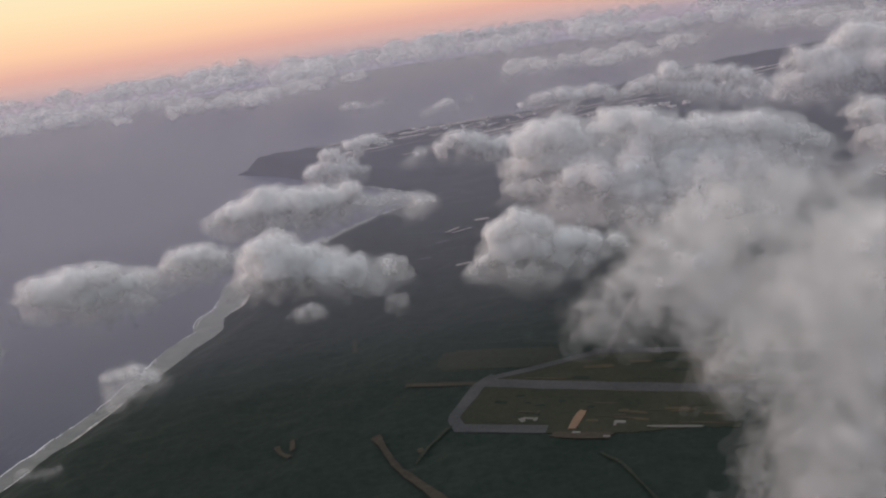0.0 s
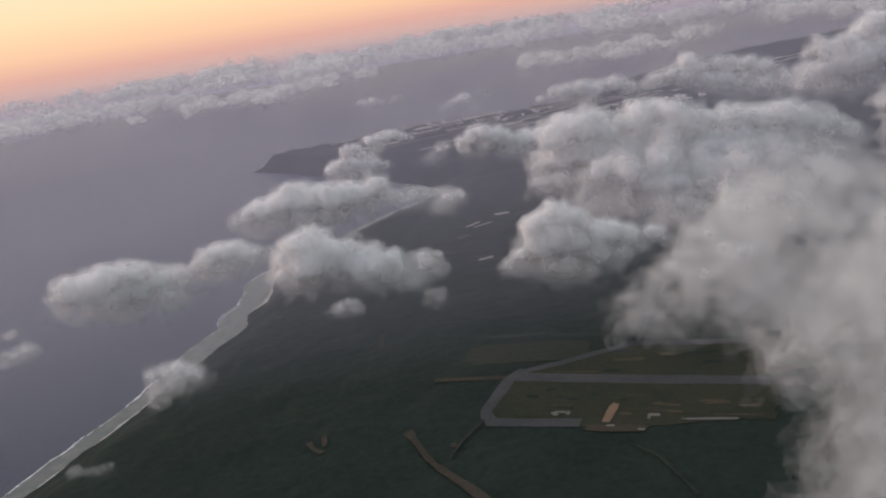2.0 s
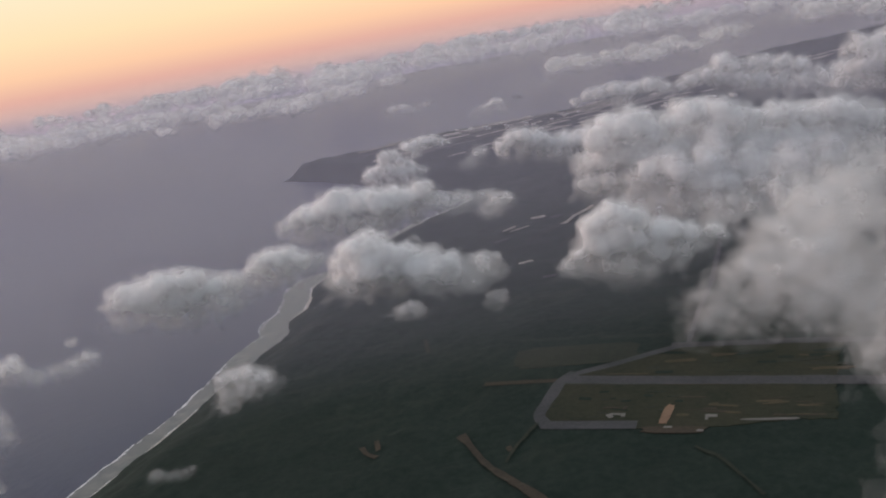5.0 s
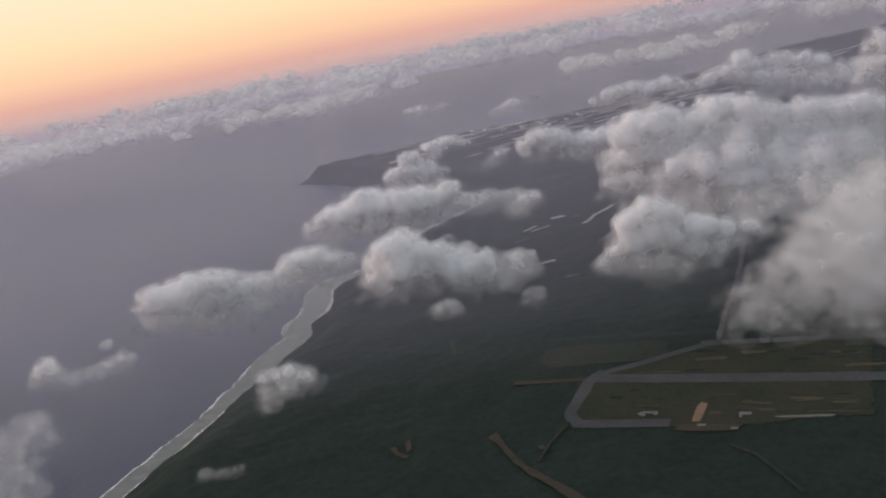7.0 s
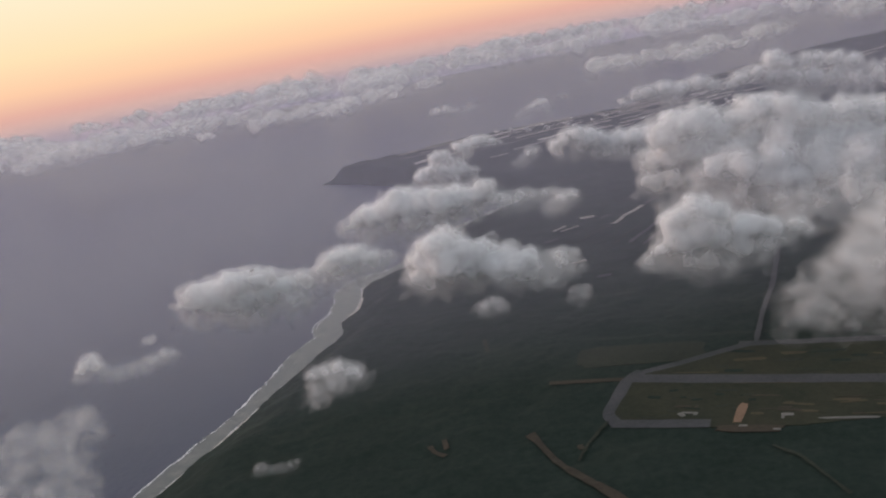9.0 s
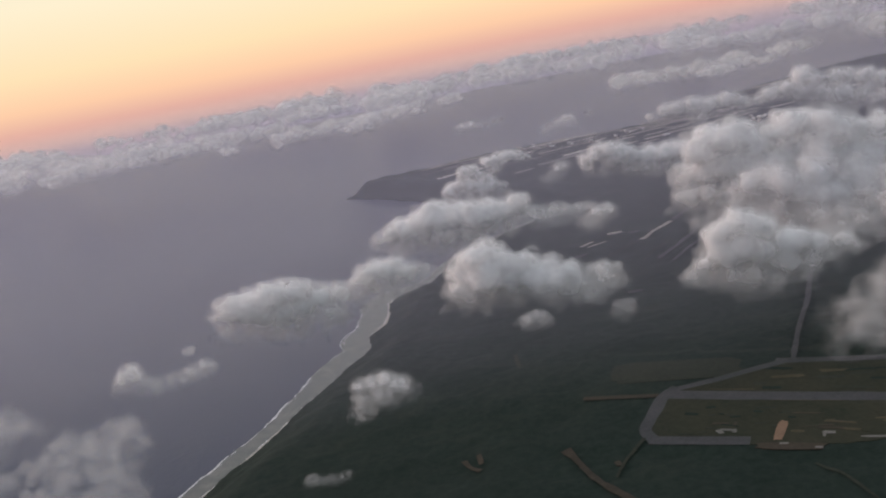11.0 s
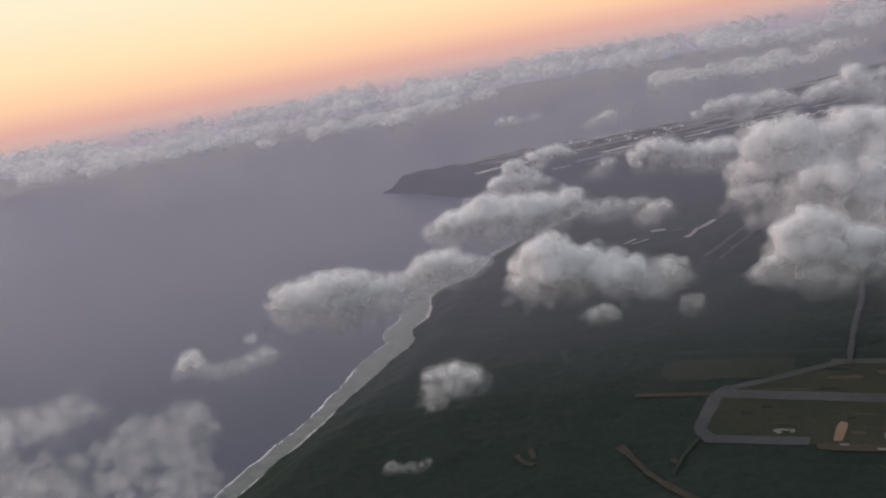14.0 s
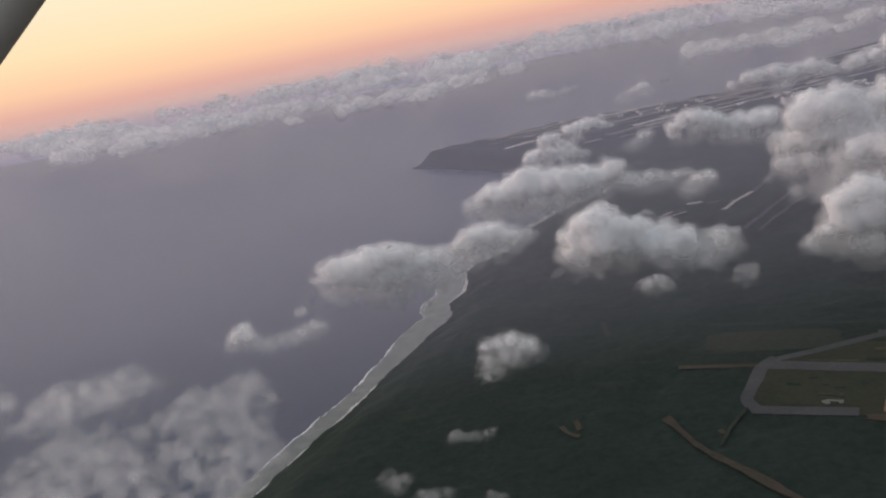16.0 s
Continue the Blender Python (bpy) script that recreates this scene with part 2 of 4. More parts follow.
def surface(field, origin, cell):
    """The zero surface of a field on a grid, as vertices and quads (one vertex in each crossed cell)."""
    neg = field < 0
    nx, ny, nz = field.shape
    total = np.zeros((nx - 1, ny - 1, nz - 1, 3), np.float32)
    count = np.zeros((nx - 1, ny - 1, nz - 1), np.float32)
    corner = [slice(0, -1), slice(1, None)]
    for ax in range(3):
        others = [k for k in range(3) if k != ax]
        for p in (0, 1):
            for q in (0, 1):
                sa, sb = [None] * 3, [None] * 3
                sa[ax], sb[ax] = corner[0], corner[1]
                sa[others[0]] = sb[others[0]] = corner[p]
                sa[others[1]] = sb[others[1]] = corner[q]
                fa, fb = field[tuple(sa)], field[tuple(sb)]
                cross = neg[tuple(sa)] != neg[tuple(sb)]
                t = np.where(cross, fa / np.where(cross, fa - fb, 1), 0)
                total[..., ax] += t
                total[..., others[0]] += p * cross
                total[..., others[1]] += q * cross
                count += cross
    used = count > 0
    ids = np.full(used.shape, -1, np.int64)
    ids[used] = np.arange(used.sum())
    at = np.argwhere(used) + total[used] / count[used][:, None]
    verts = np.asarray(origin) + at * cell
    quads = []
    for ax in range(3):
        o1, o2 = [k for k in range(3) if k != ax]
        sa, sb = [slice(None)] * 3, [slice(None)] * 3
        sa[ax], sb[ax] = corner[0], corner[1]
        a, b = neg[tuple(sa)], neg[tuple(sb)]
        inner = [slice(None)] * 3
        inner[o1] = inner[o2] = slice(1, -1)
        a, b = a[tuple(inner)], b[tuple(inner)]
        for want, flip in ((a & ~b, ax == 1), (~a & b, ax != 1)):
            c = np.argwhere(want)
            if not len(c):
                continue
            c[:, o1] += 1
            c[:, o2] += 1
            ring = []
            for p, q in ((0, 0), (1, 0), (1, 1), (0, 1)):
                k = c.copy()
                k[:, o1] -= 1 - p
                k[:, o2] -= 1 - q
                ring.append(ids[k[:, 0], k[:, 1], k[:, 2]])
            ring = np.stack(ring, 1)
            quads.append(ring[:, ::-1] if flip else ring)
    return verts, np.concatenate(quads) if quads else np.zeros((0, 4), int)


def blurred(v, n):
    """Two passes of a running mean, n cells to either side."""
    for _ in range(2):
        for ax in range(3):
            pad = [(0, 0)] * 3
            pad[ax] = (n + 1, n)
            c = np.cumsum(np.pad(v, pad, mode="edge"), axis=ax)
            m = v.shape[ax]
            v = (np.take(c, np.arange(2 * n + 1, 2 * n + 1 + m), ax) - np.take(c, np.arange(m), ax)) / (2 * n + 1)
    return v


def cloud_shells(lobes, cell, seed, count, soft, first=0, twins=True, blend=0.16, inset=0.30, billow=1.0, fade=1.2, least=2.2):
    """A cumulus: lobes that bud smaller lobes, merged and billowed, as an opaque heart inside thinner and thinner veils.
    Gives vertices, quads and normals for each shell."""
    rng = np.random.default_rng(seed)
    mid = float(np.median([b[3] for b in lobes]))
    every = []
    for x, y, z, r in lobes:
        every.append((x, y, z, r))
        if twins:
            every.append((x + rng.uniform(-0.3, 0.3) * r, y + r * rng.uniform(0.8, 1.4), z - r * rng.uniform(0.1, 0.4), r * 0.95))
    for x, y, z, r in list(every):
        for _ in range(7):
            d = rng.normal(size=3)
            d[2] = abs(d[2]) - 0.3
            d /= np.linalg.norm(d)
            rr = r * rng.uniform(0.2, 0.45)
            if rr > 1.2 * cell:
                every.append((*(np.array((x, y, z)) + d * r * 0.85), rr))
    every = np.array(every)
    reach = soft * count * 1.8 + mid * 0.6
    lo, hi = (every[:, :3] - every[:, 3:]).min(0) - reach, (every[:, :3] + every[:, 3:]).max(0) + reach
    shape = np.ceil((hi - lo) / cell).astype(int) + 2
    k = blend * mid + 0.2 * cell
    total = np.full(shape, 1e-30, np.float32)
    axes = [lo[i] + np.arange(shape[i]) * cell for i in range(3)]
    for x, y, z, r in every:
        far = r + reach
        s = [slice(max(0, int((c - far - lo[i]) / cell)), int((c + far - lo[i]) / cell) + 2) for i, c in enumerate((x, y, z))]
        gx, gy, gz = (axes[i][s[i]] for i in range(3))
        d = np.sqrt((gx[:, None, None] - x) ** 2 + (gy[None, :, None] - y) ** 2 + ((gz[None, None, :] - z) * 1.1) ** 2) - r
        total[tuple(s)] += np.exp(-np.clip(d, -6 * k, 65 * k) / k)
    field = -k * np.log(total)
    calm = field + lattice_noise(rng, shape, max(3.0, 1.6 * mid / cell)) * 0.22 * mid
    field = calm.copy()
    for share, amount in ((1.3, 0.50), (0.72, 0.44), (0.44, 0.32), (0.25, 0.20)):
        wave = share * mid / cell
        if wave > least:
            field -= (np.abs(lattice_noise(rng, shape, wave)) - 0.33) * amount * mid * billow
    wave = mid / cell
    wisp = lattice_noise(rng, shape, max(3.5, wave * 0.7)) + 0.6 * lattice_noise(rng, shape, max(2.6, wave * 0.35))
    foot = float(np.percentile(every[:, 2], 10))
    under = 1 - smooth_step(foot - 0.3 * mid, foot + fade * mid, axes[2])[None, None, :]
    shells = []
    for j in range(first, count):
        share = min(1.0, 0.1 + j / 5)
        f = field * share + calm * (1 - share)
        f = f + inset * mid * (1 + 1.1 * under) - soft * j * (1 + 0.08 * j) * (0.7 + 0.9 * under) + wisp * soft * (0.4 + 0.7 * under) * j
        lean = np.stack(np.gradient(blurred(f, max(1, int(0.17 * wave)))), -1)
        f[0], f[-1], f[:, 0], f[:, -1], f[:, :, 0], f[:, :, -1] = 1, 1, 1, 1, 1, 1
        v, q = surface(f, lo, cell)
        near = np.clip(((v - lo) / cell).round().astype(int), 0, np.array(shape) - 1)
        nrm = lean[near[:, 0], near[:, 1], near[:, 2]]
        shells.append((v, q, nrm / (np.linalg.norm(nrm, axis=1)[:, None] + 1e-9)))
    return shells


def cloud_thing(shells, mats, label, group, at=None):
    """A cloud with its heart and its veils as parts."""
    base = new("cloud")
    if at is not None:
        base.location = at
    for (v, q, nrm), m in zip(shells, mats):
        name = "heart" if "core" in m.name else "veil"
        me = mesh_of(name, v if at is None else v - np.array(at), q, m, smooth=True)
        me.normals_split_custom_set_from_vertices(nrm.tolist())
        ob = new(name, me)
        ob.parent = base
        tagged(ob, kind="stuff")
    return tagged(base, label, "cloud", group)


# ---- sea ----
ring_r = [0, 150, 300, 500, 800, 1200, 1800, 2600, 3600, 4800, 6400]
sv, sf = [(0, 1000, 0)], []
for r in ring_r[1:]:
    sv += [(r * math.cos(k * math.tau / 96), 1000 + r * math.sin(k * math.tau / 96), 0) for k in range(96)]
for k in range(96):
    sf.append((0, 1 + k, 1 + (k + 1) % 96))
    for i in range(len(ring_r) - 2):
        a0, b0 = 1 + i * 96, 1 + (i + 1) * 96
        sf.append((a0 + k, b0 + k, b0 + (k + 1) % 96, a0 + (k + 1) % 96))
sea = tagged(new("water", mesh_of("water", sv, sf, M_SEA, smooth=True)), "calm lilac-grey sea reflecting the dusk sky", "sea", kind="structure")

# ---- land ----
COAST = [(-900, -1500), (-600, -600), (-450, 0), (-345, 290), (-284, 445), (-254, 535), (-229, 619), (-209, 680), (-196, 718), (-203, 755),
         (-194, 785), (-194, 820), (-198, 855), (-190, 876), (-160, 896), (-150, 939), (-138, 982), (-102, 1051), (-59, 1100), (-18, 1150), (-30, 1210), (-85, 1300), (-160, 1395), (-230, 1490),
         (-300, 1585), (-372, 1655), (-352, 1682), (-240, 1700), (-65, 1765), (200, 1765), (424, 2010), (730, 2200), (900, 2210), (1400, 2420),
         (2400, 2500), (2600, -1500)]


def spaced(points, step, closed=False):
    pts = np.array(points, float)
    if closed:
        pts = np.vstack([pts, pts[:1]])
    seg = np.linalg.norm(np.diff(pts, axis=0), axis=1)
    s = np.r_[0, np.cumsum(seg)]
    t = np.arange(0, s[-1], step)
    return np.stack([np.interp(t, s, pts[:, 0]), np.interp(t, s, pts[:, 1])], 1)


def to_coast(px, py):
    """Distance to the shoreline, positive on land."""
    best, inside = np.full(px.shape, 1e9), np.zeros(px.shape, bool)
    for (ax, ay), (bx, by) in zip(COAST, COAST[1:] + COAST[:1]):
        dx, dy = bx - ax, by - ay
        t = np.clip(((px - ax) * dx + (py - ay) * dy) / (dx * dx + dy * dy), 0, 1)
        best = np.minimum(best, np.hypot(px - ax - t * dx, py - ay - t * dy))
        if ay != by:
            inside ^= ((ay > py) != (by > py)) & (px < (bx - ax) * (py - ay) / (by - ay) + ax)
    return np.where(inside, best, -best)


# the airfield lies level in a frame of its own: u along the runways, v across them
AF_O, AF_U = np.array((-3.0, 431.0)), np.array((0.933, -0.36))
AF_V = np.array((0.36, 0.933))


def af(u, v):
    p = AF_O + AF_U * u + AF_V * v
    return float(p[0]), float(p[1])


def line_steps(*spans):
    out = []
    for a, b, step in spans:
        out.append(np.arange(a, b, step))
    return np.concatenate(out)


gx = line_steps((-900, -420, 40), (-420, 180, 3.5), (180, 420, 8), (420, 1000, 25), (1000, 2700, 70))
gy = line_steps((-1500, 150, 60), (150, 330, 10), (330, 900, 3.5), (900, 1260, 7), (1260, 2320, 12), (2320, 2560, 40))
PX, PY = np.meshgrid(gx, gy, indexing="ij")
rng = np.random.default_rng(7)
wobble = np.array([noise.fractal(Vector((x * 0.03, y * 0.03, 1.7)), 0.9, 2.0, 4) for x, y in zip(PX.ravel(), PY.ravel())]).reshape(PX.shape)
canopy = np.array([noise.fractal(Vector((x * 0.13, y * 0.13, 5.1)), 0.8, 2.0, 3) for x, y in zip(PX.ravel(), PY.ravel())]).reshape(PX.shape)
D = to_coast(PX, PY) + wobble * 3.0
north = smooth_step(1150, 1550, PY)
east = smooth_step(150, 1200, PX)
top = 14.5 + 14 * north + 10 * east * north + wobble * 1.5
rise = smooth_step(0, 1, D / (45 - 22 * north + 26 * (1 - smooth_step(-375, -290, PX)) * north))
Z = np.where(D > 0, 0.6 + np.minimum(D * 0.5, 1.2) + (top - 1.8) * rise, np.maximum(D * 0.25, -6))
open_land = smooth_step(540, 900, PY) * smooth_step(-160, 60, PX) + smooth_step(1050, 1300, PY)
Z += np.where(D > 2, canopy * 0.8 * smooth_step(2, 8, D) * np.clip(1 - open_land, 0.08, 1), 0)
U = (PX - AF_O[0]) * AF_U[0] + (PY - AF_O[1]) * AF_U[1]
V = (PX - AF_O[0]) * AF_V[0] + (PY - AF_O[1]) * AF_V[1]
flat = smooth_step(-60, -40, U) * smooth_step(-12, -5, V) * (1 - smooth_step(124, 134, V)) * (1 - smooth_step(152, 162, U))
Z = Z * (1 - flat) + 15.6 * flat
nx_, ny_ = PX.shape
gid = np.arange(nx_ * ny_).reshape(nx_, ny_)
gfaces = np.stack([gid[:-1, :-1], gid[1:, :-1], gid[1:, 1:], gid[:-1, 1:]], -1).reshape(-1, 4)
gverts = np.stack([PX, PY, Z], -1).reshape(-1, 3)
ground = tagged(new("ground", mesh_of("ground", gverts, gfaces, M_FOREST, smooth=True)), "dark green forested island plateau", "land", kind="structure")


def height(x, y):
    i = int(np.clip(np.searchsorted(gx, x) - 1, 0, nx_ - 2))
    j = int(np.clip(np.searchsorted(gy, y) - 1, 0, ny_ - 2))
    a, b = (x - gx[i]) / (gx[i + 1] - gx[i]), (y - gy[j]) / (gy[j + 1] - gy[j])
    return float((Z[i, j] * (1 - a) + Z[i + 1, j] * a) * (1 - b) + (Z[i, j + 1] * (1 - a) + Z[i + 1, j + 1] * a) * b)


# ---- shore: shallows, beach and surf ----
def shore_strip(step, inner, outer, z):
    """A ribbon along the shoreline between two offsets (functions of the way along), seaward positive."""
    c = spaced(COAST[2:23], step)
    for _ in range(6):
        c[1:-1] = 0.25 * c[:-2] + 0.5 * c[1:-1] + 0.25 * c[2:]
    d = np.gradient(c, axis=0)
    nrm = np.stack([-d[:, 1], d[:, 0]], 1) / np.linalg.norm(d, axis=1)[:, None]
    s = np.arange(len(c)) * step
    a, b = c + nrm * inner(s)[:, None], c + nrm * outer(s)[:, None]
    return a, b, s


def wavy(s, waves, seed):
    r = np.random.default_rng(seed)
    out = np.zeros(len(s))
    for w, amp in waves:
        lattice = r.uniform(-1, 1, int(s[-1] / w) + 3)
        out += amp * np.interp(s / w, np.arange(len(lattice)), lattice)
    return out


def ribbon(name, a, b, z, mat, keep=None, rows=3):
    v, f = [], []
    for k in range(rows + 1):
        t = k / rows
        v += [(p[0], p[1], z) for p in a * (1 - t) + b * t]
    m = len(a)
    for i in range(m - 1):
        if keep is None or keep[i]:
            for k in range(rows):
                f.append((k * m + i, k * m + i + 1, (k + 1) * m + i + 1, (k + 1) * m + i))
    return new(name, mesh_of(name, v, f, mat))


def reef_width(s):
    """The reef flat broadens towards the point and narrows again in the bay."""
    return 18.0 + 12 * smooth_step(590, 760, s) - 17 * smooth_step(930, 1010, s)


a, b, s = shore_strip(4, lambda s: np.full(len(s), -6.0), lambda s: reef_width(s) + wavy(s, ((90, 4), (25, 1.5), (8, 0.9)), 3), 0)
tagged(ribbon("reef_flat", a, b, 0.12, M_SHOAL), "pale grey shallow water over the reef flat", "reef", kind="structure")
a, b, s = shore_strip(3, lambda s: np.full(len(s), -5.0), lambda s: 0.5 + wavy(s, ((40, 0.5), (9, 0.5)), 4), 0)
tagged(ribbon("beach", a, b, 0.3, M_SAND), "narrow pale coral sand beach", "beach", kind="structure")
for k, (off, w) in enumerate(((-0.3, 0.22), (-1.6, 0.02), (-3.4, -0.2))):
    mid = lambda s, off=off, k=k: off + reef_width(s) + wavy(s, ((90, 4), (25, 1.5), (8, 0.9)), 3) + wavy(s, ((14, 0.7), (4, 0.5), (1.6, 0.25)), 40 + k)
    wid = lambda s, w=w, k=k: np.maximum(0.0, w + wavy(s, ((45, 0.35), (11, 0.45), (3, 0.35), (1.2, 0.2)), 21 + k))
    a, b, s_ = shore_strip(1.0, lambda s: mid(s) - wid(s), lambda s: mid(s) + wid(s), 0)
    keep = np.linalg.norm(a - b, axis=1) > 0.05
    tagged(ribbon("surf", a, b, 0.3 + 0.05 * k, M_FOAM, keep, 1), "broken white line of surf along the reef edge", "surf", kind="stuff")
a, b, s_ = shore_strip(1.0, lambda s: 0.3 + wavy(s, ((40, 0.5), (9, 0.5)), 4), lambda s: 0.4 + wavy(s, ((40, 0.5), (9, 0.5)), 4) + np.maximum(0, wavy(s, ((14, 0.5), (6, 0.5), (2, 0.4)), 51)), 0)
tagged(ribbon("surf", a, b, 0.42, M_FOAM, None, 1), "thin white wash along the beach", "surf", kind="stuff")


# ---- airfield ----
def slab(name, outline, z, mat, label, category, thick=0.25):
    bm = bmesh.new()
    vs = [bm.verts.new((x, y, z - thick)) for x, y in outline]
    f = bm.faces.new(vs)
    bmesh.ops.recalc_face_normals(bm, faces=[f])
    r = bmesh.ops.extrude_face_region(bm, geom=[f])
    bmesh.ops.translate(bm, verts=[v for v in r["geom"] if isinstance(v, bmesh.types.BMVert)], vec=(0, 0, thick))
    bmesh.ops.recalc_face_normals(bm, faces=bm.faces)
    me = bpy.data.meshes.new(name)
    bm.to_mesh(me)
    bm.free()
    me.materials.append(mat)
    return tagged(new(name, me), label, category, kind="structure")


def roadway(name, points, width, z, mat, label, category="road", drape=False):
    """A ribbon of that width along a line, with rough edges."""
    c = spaced(points, 3.0)
    for _ in range(3):
        c[1:-1] = 0.25 * c[:-2] + 0.5 * c[1:-1] + 0.25 * c[2:]
    d = np.gradient(c, axis=0)
    nrm = np.stack([-d[:, 1], d[:, 0]], 1) / np.linalg.norm(d, axis=1)[:, None]
    s = np.arange(len(c)) * 3.0
    rough = 3.0 if drape else 1.0
    w = width / 2 * (1 + wavy(s, ((20, 0.08 * rough), (5, 0.06 * rough)), int(width * 10)))
    v, f = [], []
    for sgn in (-1, 0, 1):
        q = c + nrm * (w * sgn)[:, None]
        v += [(x, y, height(x, y) + 1.0 if drape else z) for x, y in q]
    m = len(c)
    for i in range(m - 1):
        for k in range(2):
            f.append((k * m + i, k * m + i + 1, (k + 1) * m + i + 1, (k + 1) * m + i))
    return tagged(new(name, mesh_of(name, v, f, mat)), label, category, kind="structure")


def frayed(points, step, amount, seed):
    """A closed outline with an uneven edge."""
    c = spaced(points, step, True)
    r = np.random.default_rng(seed)
    shift = r.uniform(-1, 1, (len(c), 2)) * amount
    shift = 0.5 * shift + 0.5 * np.roll(shift, 1, 0)
    return [tuple(p) for p in c + shift]


slab("airfield_grass", frayed([(-6, 434), (-4, 450), (10, 486), (20, 496), (86, 512), (176, 480), (166, 462), (150, 428), (134, 389), (118, 395), (72, 402), (40, 414)], 2.5, 1.6, 8), 15.9,
     M_GRASS, "olive grass between abandoned runways", "grass")
roadway("taxiway", [(-6, 434), (10, 428), (44, 416)], 9, 16.0, M_ASPHALT, "worn grey asphalt taxiway along the forest edge")
roadway("runway", [(13, 489), (51, 472), (139, 435), (158, 427), (215, 400)], 11, 16.02, M_ASPHALT, "weathered grey asphalt runway", "runway")
roadway("taxiway", [(-3, 431), (-7, 446), (4, 470), (11, 487), (22, 497)], 7.5, 16.04, M_ASPHALT, "curved grey taxiway at the runway end")
roadway("taxiway", [(14, 493), (45, 499), (70, 506), (90, 511)], 6.5, 16.06, M_ASPHALT, "diagonal grey asphalt taxiway")
roadway("runway", [(84, 513), (157, 487), (173, 480), (222, 459)], 8, 16.08, M_ASPHALT, "second weathered grey runway", "runway")
roadway("road", [(93, 508), (107, 545), (122, 580), (140, 620), (166, 690), (190, 760)], 3.4, 0, M_ASPHALT, "straight grey road through the forest", drape=True)
roadway("track", [(-34, 502), (-10, 495), (10, 489)], 5, 16.03, M_TRACK, "brown dirt track beside the taxiway")
roadway("track", [(-50, 438), (-47, 430), (-37, 401), (-11, 355), (25, 300), (70, 240)], 4.6, 0, M_TRACK, "reddish brown dirt track cut through the forest", drape=True)
roadway("track", [(-8, 436), (-19, 420), (-28, 402)], 2.2, 0, M_SCRUB, "faint overgrown track leaving the taxiway", drape=True)
roadway("track", [(64, 388), (72, 370), (80, 336)], 2.0, 0, M_SCRUB, "faint overgrown track through the forest", drape=True)
roadway("track", [(-106, 445), (-103, 436), (-96, 430)], 3.5, 0, M_TRACK, "short brown clearing in the forest", drape=True)
roadway("track", [(-98, 450), (-96, 438)], 3, 0, M_TRACK, "short brown clearing in the forest", drape=True)


r_field = np.random.default_rng(31)


def patch(name, cx, cy, rx, ry, turn, mat, label, z=None, seed=0, category="clearing"):
    """An irregular bare patch."""
    r = np.random.default_rng(seed + 900)
    ring = []
    for k in range(22):
        a = k * math.tau / 22
        w = 1 + r.uniform(-0.10, 0.08)
        px, py = abs(math.cos(a)) ** 0.4 * math.copysign(rx, math.cos(a)) * w, abs(math.sin(a)) ** 0.4 * math.copysign(ry, math.sin(a)) * w
        ca, sa = math.cos(radians(turn)), math.sin(radians(turn))
        ring.append((cx + px * ca - py * sa, cy + px * sa + py * ca))
    h = height(cx, cy) + 0.9 if z is None else z
    return slab(name, ring, h, mat, label, category, 0.3)


patch("scrub", 26, 524, 40, 17, -14, M_SCRUB, "dull olive scrub beside the taxiway", 15.8, 17, "scrub")
patch("clearing", 59, 423, 2.4, 11, -26, M_EARTH, "bare orange-red earth clearing on the grass", 16.1, 1)
patch("clearing", 58, 405, 16, 3.6, -20, M_TRACK, "bare brown earth at the forest edge", 16.05, 2)
patch("clearing", 56, 408.5, 2.2, 1.0, -21, M_CONCRETE, "small pale crushed coral patch", 16.15, 3)
patch("clearing", 70, 399.5, 1.8, 1.0, -21, M_CONCRETE, "small pale crushed coral patch", 16.15, 4)
patch("concrete_pad", 30.5, 431.5, 1.4, 2.6, 20, M_CONCRETE, "small pale concrete pad on the grass", 16.1, 5, "pad")
patch("concrete_pad", 34.0, 432.5, 3.0, 1.0, -25, M_CONCRETE, "small pale concrete pad on the grass", 16.12, 6, "pad")
patch("concrete_pad", 37.5, 430.0, 1.1, 2.0, -20, M_CONCRETE, "small pale concrete pad on the grass", 16.14, 46, "pad")
patch("concrete_pad", 33, 441, 4.5, 1.0, -20, M_TRACK, "faded concrete pad on the grass", 16.1, 7, "pad")
patch("concrete_pad", 40, 438, 0.9, 2.0, -35, M_TRACK, "faded concrete pad on the grass", 16.12, 47, "pad")
patch("concrete_pad", 79.5, 413, 3.0, 1.5, -20, M_CONCRETE, "pale concrete pad on the grass", 16.1, 8, "pad")
patch("concrete_pad", 76.5, 411, 0.8, 1.6, -20, M_CONCRETE, "pale concrete pad on the grass", 16.12, 48, "pad")
patch("concrete_pad", 105, 399.5, 13.5, 1.1, -18, M_CONCRETE, "long pale concrete strip by the trees", 16.1, 9, "pad")
for k in range(26):
    u, v = r_field.uniform(66, 138), r_field.uniform(13, 36)
    x, y = af(u, v)
    patch("clearing", x, y, r_field.uniform(2, 9), r_field.uniform(0.5, 1.6), -21 + r_field.uniform(-8, 8), (M_TRACK, M_DRY, M_GRASS)[k % 3],
          "reddish dry grass beside the runway", 15.93 + 0.004 * k, 100 + k)
for k in range(22):
    u, v = r_field.uniform(45, 150), r_field.uniform(68, 98)
    x, y = af(u, v)
    patch("scrub", x, y, r_field.uniform(3, 12), r_field.uniform(0.6, 2.2), -21 + r_field.uniform(-10, 10), (M_SCRUB, M_DRY, M_FOREST)[k % 3],
          "dark bushes on the overgrown grass", 15.93 + 0.004 * k, 140 + k, "scrub")
